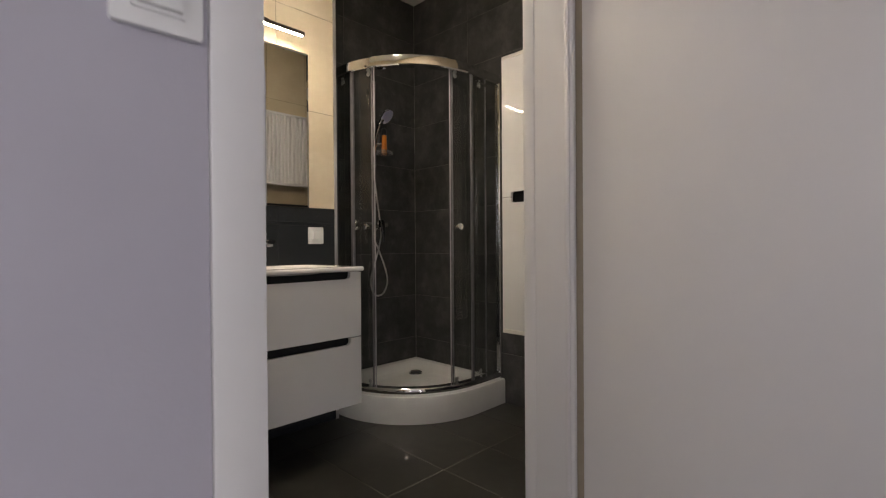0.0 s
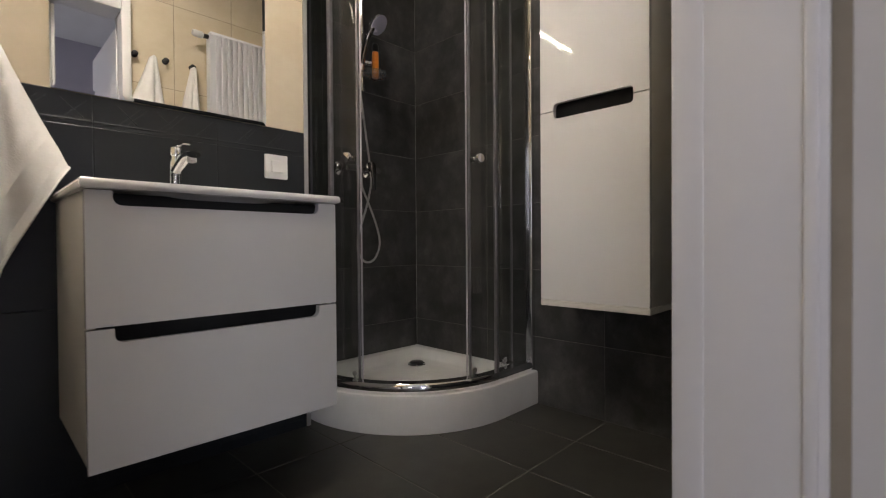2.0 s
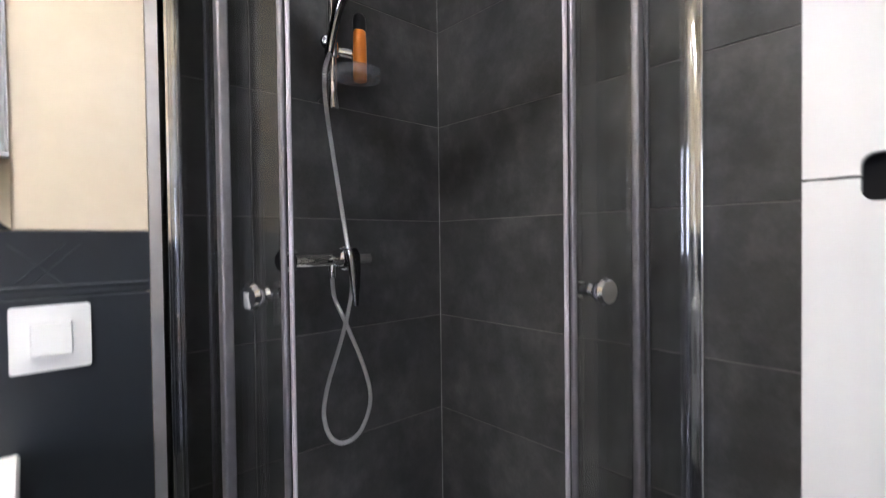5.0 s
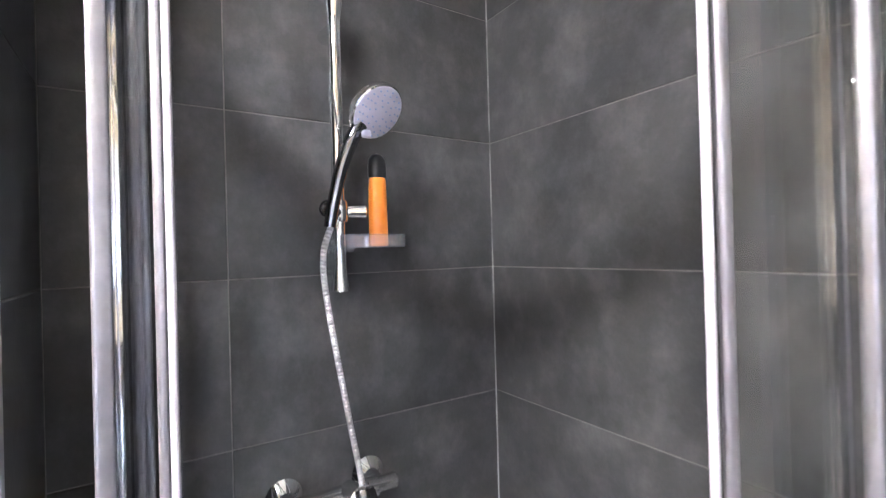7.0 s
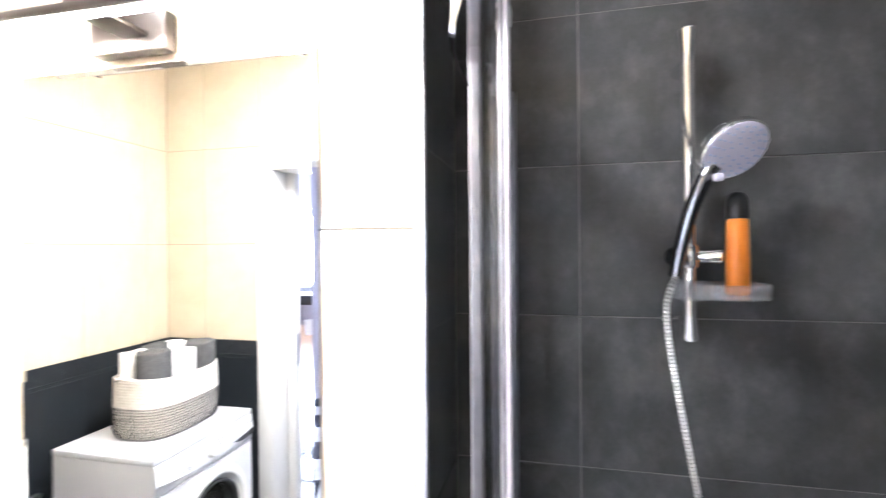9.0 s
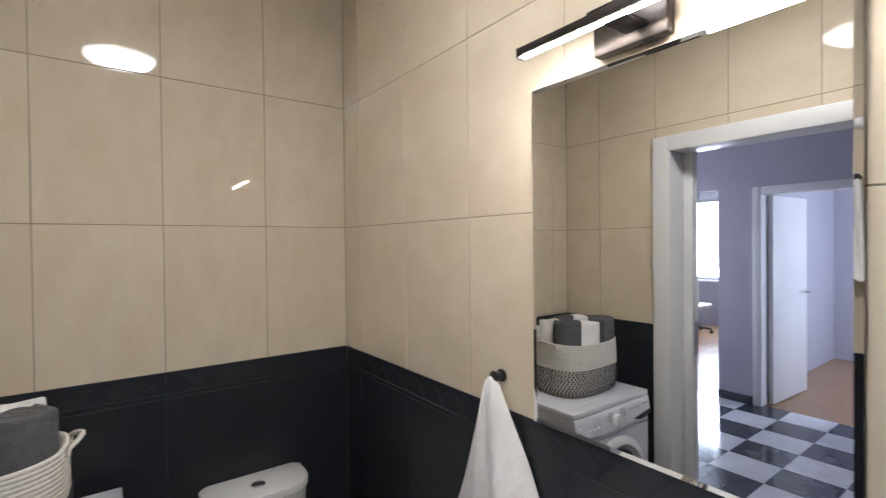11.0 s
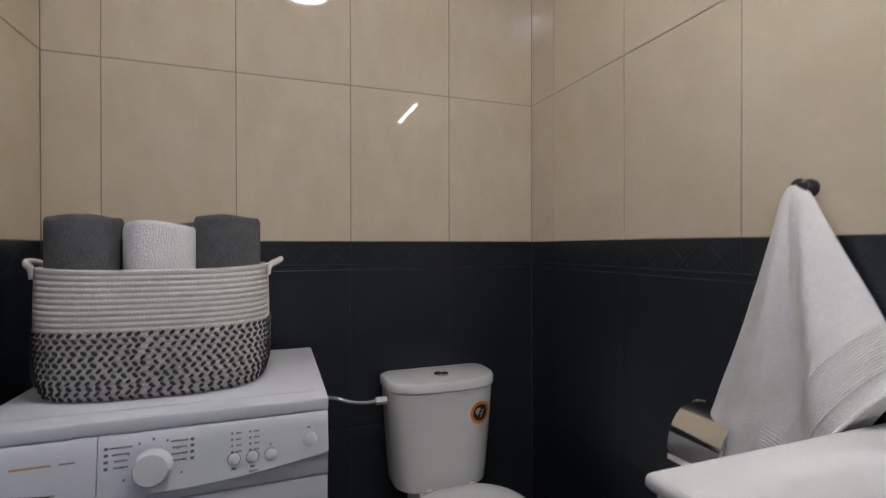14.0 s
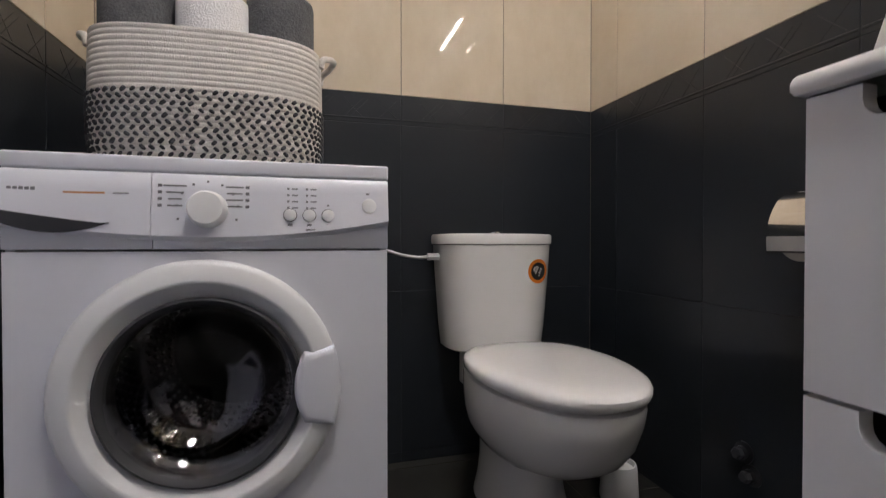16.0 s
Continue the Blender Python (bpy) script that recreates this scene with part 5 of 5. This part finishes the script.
for x in (0.979, 0.947, 0.915):
    mark(x, 0.722, 0.004, 0.002)
mark(0.945, 0.7135, 0.008, 0.0015)
mark(0.845, 0.778, 0.003, 0.003)
mark(1.285, 0.770, 0.028, 0.0014, PRINT_ORANGE)
mark(1.235, 0.770, 0.011, 0.0011)
for k in range(5):
    mark(1.352 + 0.0075 * k, 0.773, 0.0028, 0.004)

DCX, DCZ = 1.118, 0.443
door = part("door", turned(B(), (DCX, Y1 - 0.003, DCZ), (0, 1, 0), [(0.218, 0), (0.2205, 0.005), (0.2205, 0.012), (0.2180, 0.018), (0.211, 0.0225), (0.188, 0.0270), (0.184, 0.0268), (0.181, 0.0245), (0.165, 0.009), (0.161, 0.006), (0.157, 0.003), (0.154, 0.0), (0.218, 0)], 96, caps=False), PLASTIC_W, washer, "round white porthole door")
part("gasket_ring", turned(B(), (DCX, Y1 + 0.001, DCZ), (0, 1, 0), [(0.1575, 0.0), (0.1590, 0.012), (0.154, 0.015), (0.147, 0.011), (0.142, 0.0), (0.1575, 0.0)], 64, caps=False), RUBBER, door, "dark rubber ring")
part("glass_bowl", turned(B(), (DCX, Y1 - 0.004, DCZ), (0, 1, 0), [(0.0, -0.071), (0.02, -0.071), (0.07, -0.066), (0.102, -0.048), (0.120, -0.014), (0.138, 0.008), (0.152, 0.014), (0.152, 0.010), (0.141, 0.003), (0.124, -0.018), (0.106, -0.053), (0.07, -0.073), (0.02, -0.078), (0.0, -0.078)], 56, caps=False), DOOR_GLASS, door).visible_shadow = False
hpts = []
for k in range(9):
    a = radians(-18.5 + 37 * k / 8)
    hpts.append((DCX - 0.2235 * math.cos(a), DCZ - 0.002 + 0.2235 * math.sin(a)))
hin = [(DCX - 0.145 - 0.016 * abs(k / 4 - 1) ** 2, DCZ - 0.002 + 0.061 - 0.122 * k / 8) for k in range(9)]
outline = hpts + hin
hm = [sum(p[k] for p in outline) / len(outline) for k in (0, 1)]
layer = lambda d, w: [(u + (hm[0] - u) * d / math.hypot(u - hm[0], v - hm[1]), Y1 + w, v + (hm[1] - v) * d / math.hypot(u - hm[0], v - hm[1])) for u, v in outline]
part("handle", rings(B(), [layer(0.0, 0.004), layer(0.0, 0.017), layer(0.002, 0.023), layer(0.007, 0.0275), layer(0.016, 0.0295)]), APPLIANCE, door)
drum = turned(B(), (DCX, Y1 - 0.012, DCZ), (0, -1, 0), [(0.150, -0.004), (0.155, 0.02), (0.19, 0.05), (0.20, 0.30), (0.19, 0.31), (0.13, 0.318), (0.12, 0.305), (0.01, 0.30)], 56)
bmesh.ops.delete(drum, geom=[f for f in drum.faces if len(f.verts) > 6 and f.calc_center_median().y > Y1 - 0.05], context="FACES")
drum_part = part("drum", drum, DRUM_STEEL_SHADED, washer, "perforated steel drum inside, its shade put into the colour")
# Perforations are black pegs that stand in for shaded holes.
bm = B()
for ring_r, cnt in ((0.135, 44), (0.148, 48), (0.161, 52), (0.174, 56)):
    for k in range(cnt):
        a = 2 * math.pi * (k + 0.5 * (cnt // 4 % 2)) / cnt
        turned(bm, (DCX + ring_r * math.cos(a), Y1 - 0.324, DCZ + ring_r * math.sin(a)), (0, 1, 0), [(0.0032, 0), (0.0032, 0.0135 - 0.006 * (ring_r < 0.14))], 6)
for j in range(9):
    for k in range(60):
        a = 2 * math.pi * (k + 0.5 * (j % 2)) / 60
        c_, s_ = math.cos(a), math.sin(a)
        turned(bm, (DCX + 0.2015 * c_, Y1 - 0.10 - 0.022 * j, DCZ + 0.2015 * s_), (-c_, 0, -s_), [(0.003, 0), (0.003, 0.0105)], 6)
tagged(part("drum_holes", bm, BLACK, drum_part), kind="stuff")
part("door_gasket", turned(B(), (DCX, Y1 - 0.010, DCZ), (0, -1, 0), [(0.162, 0.0), (0.150, 0.004), (0.146, 0.018), (0.152, 0.026), (0.145, 0.034), (0.150, 0.046), (0.166, 0.046)], 64, caps=False), RUBBER, washer, "folded dark rubber door gasket")
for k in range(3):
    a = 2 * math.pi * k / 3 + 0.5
    part("drum_paddle", rod(B(), (DCX + 0.185 * math.cos(a), Y1 - 0.08, DCZ + 0.185 * math.sin(a)), (DCX + 0.185 * math.cos(a), Y1 - 0.30, DCZ + 0.185 * math.sin(a)), 0.03, 0.02, 12), DRUM_STEEL_SHADED, washer)

# ---- basket with rolled towels ----
BCX, BCY, BZ0 = 1.140, 0.335, 0.8345
TURN = radians(-2)


def oval(hx, hy, z, seg=96, p=2.9):
    out = []
    for k in range(seg):
        a = 2 * math.pi * k / seg
        c, s = math.cos(a), math.sin(a)
        u, v = hx * math.copysign(abs(c) ** (2 / p), c), hy * math.copysign(abs(s) ** (2 / p), s)
        out.append((BCX + u * math.cos(TURN) - v * math.sin(TURN), BCY + u * math.sin(TURN) + v * math.cos(TURN), z))
    return out


basket = thing("rope_basket", BCX, BCY, BZ0, "cream rope basket with a charcoal braided pattern on the washer", "basket")
COILS, PITCH = 23, 0.01100


def bulge(h):
    """How far the wall of the basket stands out at height h."""
    t = h / 0.262
    return 0.195 + 0.020 * min(1, t * 6) ** 0.5 + 0.003 * math.sin(t * 3), 0.130 + 0.020 * min(1, t * 6) ** 0.5 + 0.006 * math.sin(t * 3)


loops = []
for c in range(COILS):
    for q, out in ((0.0, 0.0006), (0.15, 0.0015), (0.35, 0.0021), (0.5, 0.0023), (0.65, 0.0021), (0.85, 0.0015)):
        h = (c + q) * PITCH + 0.001
        hx, hy = bulge(h)
        loops.append([(x, y, BZ0 + h + (0.008 * (abs(x - BCX) / 0.225) ** 3 * (h / 0.262) ** 3)) for x, y, _ in oval(hx + out, hy + out, 0)])
hx, hy = bulge(0.262)
topz = COILS * PITCH + 0.001
for inset, dz in ((0.004, 0.0), (0.010, -0.004), (0.012, -0.10)):
    loops.append([(x, y, BZ0 + topz + dz + (0.008 * (abs(x - BCX) / 0.225) ** 3)) for x, y, _ in oval(hx - inset, hy - inset, 0)])
part("coiled_wall", rings(B(), loops), ROPE, basket)
bm = B()
rnd = random.Random(4)
for c in range(12):
    h = (c + 0.55) * 0.0114 + 0.001
    hx, hy = bulge(h)
    N = 700
    ring = oval(hx + 0.0026, hy + 0.0026, BZ0 + h, N)
    gone, step = 0.0, 0.0176
    want = step * (0.2 + 0.5 * (c % 2) + 0.1 * (c // 2))
    for k in range(N):
        a, b = Vector(ring[k]), Vector(ring[(k + 1) % N])
        gone += (b - a).length
        if gone < want:
            continue
        want += step * rnd.uniform(0.95, 1.05)
        t = (b - a).normalized()
        d = t * 0.0042 + Vector((0, 0, (0.0038 if c % 2 else -0.0038) * rnd.uniform(0.8, 1.2)))
        s = rnd.uniform(0.9, 1.1)
        turned(bm, a - d * s, d, [(0.0012, 0), (0.0032 * s, d.length * 0.25 * s), (0.0038 * s, d.length * s), (0.0032 * s, d.length * 1.75 * s), (0.0012, d.length * 2 * s)], 6)
tagged(part("braided_stitches", bm, ROPE_DARK, basket, "charcoal braided stitches"), kind="stuff")
for sgn in (-1, 1):
    ex = BCX + sgn * (hx + 0.001)
    y0 = BCY - 0.002
    pth = smooth_path([(ex - sgn * 0.002, y0 - 0.055, BZ0 + 0.235), (ex + sgn * 0.002, y0 - 0.052, BZ0 + 0.254), (ex + sgn * 0.018, y0 - 0.032, BZ0 + 0.264), (ex + sgn * 0.027, y0, BZ0 + 0.269),
                       (ex + sgn * 0.018, y0 + 0.032, BZ0 + 0.264), (ex + sgn * 0.002, y0 + 0.052, BZ0 + 0.254), (ex - sgn * 0.002, y0 + 0.055, BZ0 + 0.235)], 8)
    part("handle", tube(B(), pth, 0.0070, 10), ROPE, basket)


def towel_roll(x, y, r, z1, material, label, seed):
    rnd = random.Random(seed)
    ob = thing("rolled_towel", x, y, BZ0 + 0.11, label, "towel", "rolled towels in the basket")
    turns, n = 3.2, 150
    z0 = BZ0 + 0.11
    w = r / (turns + 0.6)
    outer, inner = [], []
    for k in range(n + 1):
        a = 2 * math.pi * turns * k / n
        rr = 0.006 + (r - 0.006) * k / n
        aa = a + seed
        outer.append((x + rr * math.cos(aa), y + rr * 0.94 * math.sin(aa)))
        ri = max(0.001, rr - w * 0.93)
        inner.append((x + ri * math.cos(aa), y + ri * 0.94 * math.sin(aa)))
    ring = outer + inner[::-1]
    wob = [rnd.uniform(0, 6) for _ in range(3)]
    top = lambda px, py: 0.004 * math.sin(40 * px + wob[0]) + 0.003 * math.sin(55 * py + wob[1])
    bm = rings(B(), [[(px, py, z0) for px, py in ring], [(px, py, z1 - 0.010 + top(px, py)) for px, py in ring],
                     [(px + (x - px) * 0.025, py + (y - py) * 0.025, z1 - 0.003 + top(px, py)) for px, py in ring],
                     [(px + (x - px) * 0.07, py + (y - py) * 0.07, z1 + top(px, py)) for px, py in ring]])
    part("cloth", bm, material, ob)


grey, white = "grey rolled terry towel in the basket", "white rolled terry towel in the basket"
for x, y, rr, z1, m_, lab, sd in ((1.263, 0.392, 0.0785, 1.194, TERRY_GREY, grey, 1.0), (1.136, 0.400, 0.0760, 1.180, TERRY, white, 2.2), (1.010, 0.390, 0.0765, 1.198, TERRY_GREY, grey, 3.1),
                                  (1.258, 0.262, 0.064, 1.184, TERRY, white, 4.0), (1.139, 0.262, 0.064, 1.192, TERRY_GREY, grey, 5.2), (1.020, 0.262, 0.064, 1.186, TERRY, white, 0.4)):
    towel_roll(x, y, rr, z1, m_, lab, sd)

# ---- tiles ----
TILES = {}


def tile_mesh(w, h, material, kind="tile"):
    key = (round(w, 3), round(h, 3), material.name, kind)
    if key not in TILES:
        bm = B()
        c = 0.0011
        a, b = w / 2, h / 2
        rings(bm, [[(x * (a - i), y * (b - i), z) for x, y in ((-1, -1), (1, -1), (1, 1), (-1, 1))] for i, z in ((0, -0.009), (0, -0.0012), (c * 0.3, -0.0004), (c, 0.0))])
        if kind == "band":
            for k in range(-1, 4):
                u = -a + (k + 0.6) * 0.105
                for du, lean in ((0, 1), (0.018, 1), (0.052, -1)):
                    p0, p1 = Vector((u + du, -b * 0.62, 0)), Vector((u + du + lean * b * 1.24, b * 0.62, 0))
                    if min(p0.x, p1.x) < -a + 0.004 or max(p0.x, p1.x) > a - 0.004:
                        continue
                    d = (p1 - p0).normalized()
                    s = Vector((-d.y, d.x, 0)) * 0.0013
                    up = Vector((0, 0, 0.0007))
                    rings(bm, [[p - s - up, p - s * 0.4 + up, p + s * 0.4 + up, p + s - up] for p in (p0, p1)])
            rings(bm, [[(x, -b + 0.010, -0.0005), (x, -b + 0.012, 0.0014), (x, -b + 0.015, 0.0014), (x, -b + 0.017, -0.0005)] for x in (-a + 0.002, a - 0.002)])
        TILES[key] = mesh_of(bm, kind, material)
    return TILES[key]


tile_rnd = random.Random(9)


def tiled(parent, m, us, vs, material, kind="tile", gap=0.0028, skip=None):
    """Lays tiles between the joints us and vs of the plane m, each a piece of its own."""
    for u0, u1 in zip(us, us[1:]):
        for v0, v1 in zip(vs, vs[1:]):
            if skip and skip(u0, u1, v0, v1):
                continue
            ob = new(kind, tile_mesh(u1 - u0 - gap, v1 - v0 - gap, material, "band" if kind == "band_tile" else "tile"))
            j = [tile_rnd.uniform(-1, 1) for _ in range(3)]
            ob.parent = parent
            ob.matrix_world = m @ pose((u0 + u1) / 2, (v0 + v1) / 2, 0.0003 * j[2], 0.05 * j[0], 0.05 * j[1], 0)


def plane(o, u, v):
    u, v = Vector(u), Vector(v)
    w = u.cross(v)
    return Matrix(((u.x, v.x, w.x, o[0]), (u.y, v.y, w.y, o[1]), (u.z, v.z, w.z, o[2]), (0, 0, 0, 1)))


P_WEST = plane((0, 0, 0), (0, 1, 0), (0, 0, 1))
P_SOUTH = plane((0, 0, 0), (-1, 0, 0), (0, 0, 1))
P_EAST = plane((W, 0, 0), (0, -1, 0), (0, 0, 1))
P_NORTH = plane((0, L, 0), (1, 0, 0), (0, 0, 1))
P_RECESS = plane((RX, 0, 0), (0, 1, 0), (0, 0, 1))
P_RETURN = plane((0, RY, 0), (-1, 0, 0), (0, 0, 1))
P_FLOOR = plane((0, 0, 0), (1, 0, 0), (0, 1, 0))
neg = lambda xs: [-x for x in reversed(xs)]
west_u = [0.0, 0.145, 0.490, 0.834, 1.177, 1.520, RY - 0.006]
south_u = neg([0.0, 0.331, 0.674, 1.016, 1.358, W])
east_u1, east_u2, east_over = neg([0.0, 0.235, 0.572]), neg([1.582, 1.808, 2.150, 2.492, L]), neg([0.572, 0.921, 1.264, 1.582])
for parent, m, us in ((wall_west, P_WEST, west_u), (wall_south, P_SOUTH, south_u), (wall_east, P_EAST, east_u1), (wall_east, P_EAST, east_u2)):
    tiled(parent, m, us, ROWS_DARK, NAVY, gap=0.002)
    tiled(parent, m, us, [BAND0, BAND1], NAVY, "band_tile", 0.001)
    tiled(parent, m, us, ROWS_BEIGE, BEIGE)
tiled(wall_east, P_EAST, east_over, [2.116, 2.168, H], BEIGE)
for name, parent, b in (("backing", wall_west, (-0.006, -0.0014, 0.0, RY - 0.012, 0.0, BAND1)), ("backing", wall_south, (0.0, W, -0.006, -0.0014, 0.0, BAND1)),
                        ("backing", wall_east, (W + 0.0014, W + 0.006, 0.0, 0.572, 0.0, BAND1)), ("backing", wall_east, (W + 0.0014, W + 0.006, 1.582, L, 0.0, BAND1))):
    part(name, box(B(), *b), NAVY_GROUT, parent, "dark painted joints", smooth=False)
north_u = [RX, 0.228, 0.826, 1.424, W]
tiled(wall_north, P_NORTH, north_u, ROWS_SLATE, SLATE, gap=0.002)
tiled(wall_recess, P_RECESS, [RY, 2.102, L], ROWS_SLATE, SLATE, gap=0.002)
tiled(wall_west, P_RETURN, neg([RX + 0.001, -0.012]), ROWS_SLATE, SLATE, gap=0.002)
part("backing", box(B(), RX - 0.001, -0.012, RY - 0.006, RY - 0.0012, 0, H), SLATE_GROUT, wall_west, smooth=False)
tiled(floor, P_FLOOR, [-0.36, 0.235, 0.835, W + 0.08], [-0.01 + 0.0, 0.041, 0.341, 0.641, 0.941, 1.241, 1.541, 1.841, 2.141, 2.441, L + 0.008], FLOOR_TILE, gap=0.0042)
trim = tagged(part("trim", rim_bevel(box(B(), -0.012, 0.0022, RY - 0.006, RY + 0.010, 0.0, H), 0.0012), ALU_BRIGHT), "aluminium edge trim on the tiled corner", "trim", "", "structure")
tagged(part("trim", box(B(), 1.5755, 1.6305, DOOR0 + 0.001, DOOR1 - 0.008, -0.004, 0.004, 0.002), STEEL), "metal threshold strip in the doorway", "trim", "", "structure")

# chequered hall floor
us, vs = [1.632 + 0.0 + 0.33 * k for k in range(9)], [-1.4 + 0.345 * k for k in range(12)]
for i, (u0, u1) in enumerate(zip(us, us[1:])):
    for j, (v0, v1) in enumerate(zip(vs, vs[1:])):
        tiled(hall_floor, P_FLOOR, [u0, min(u1, 4.26)], [v0, v1], HALL_DARK if (i + j) % 2 else HALL_LIGHT, gap=0.003)
# parquet staves by the opening
for i in range(14):
    for j in range(4):
        o = 0.35 * (i % 2)
        tiled(living_floor, P_FLOOR, [4.275 + 0.9 * j + o, 4.275 + 0.9 * (j + 1) + o], [-2.6 + 0.16 * i, -2.6 + 0.16 * (i + 1)], PARQUET, "plank", 0.002)
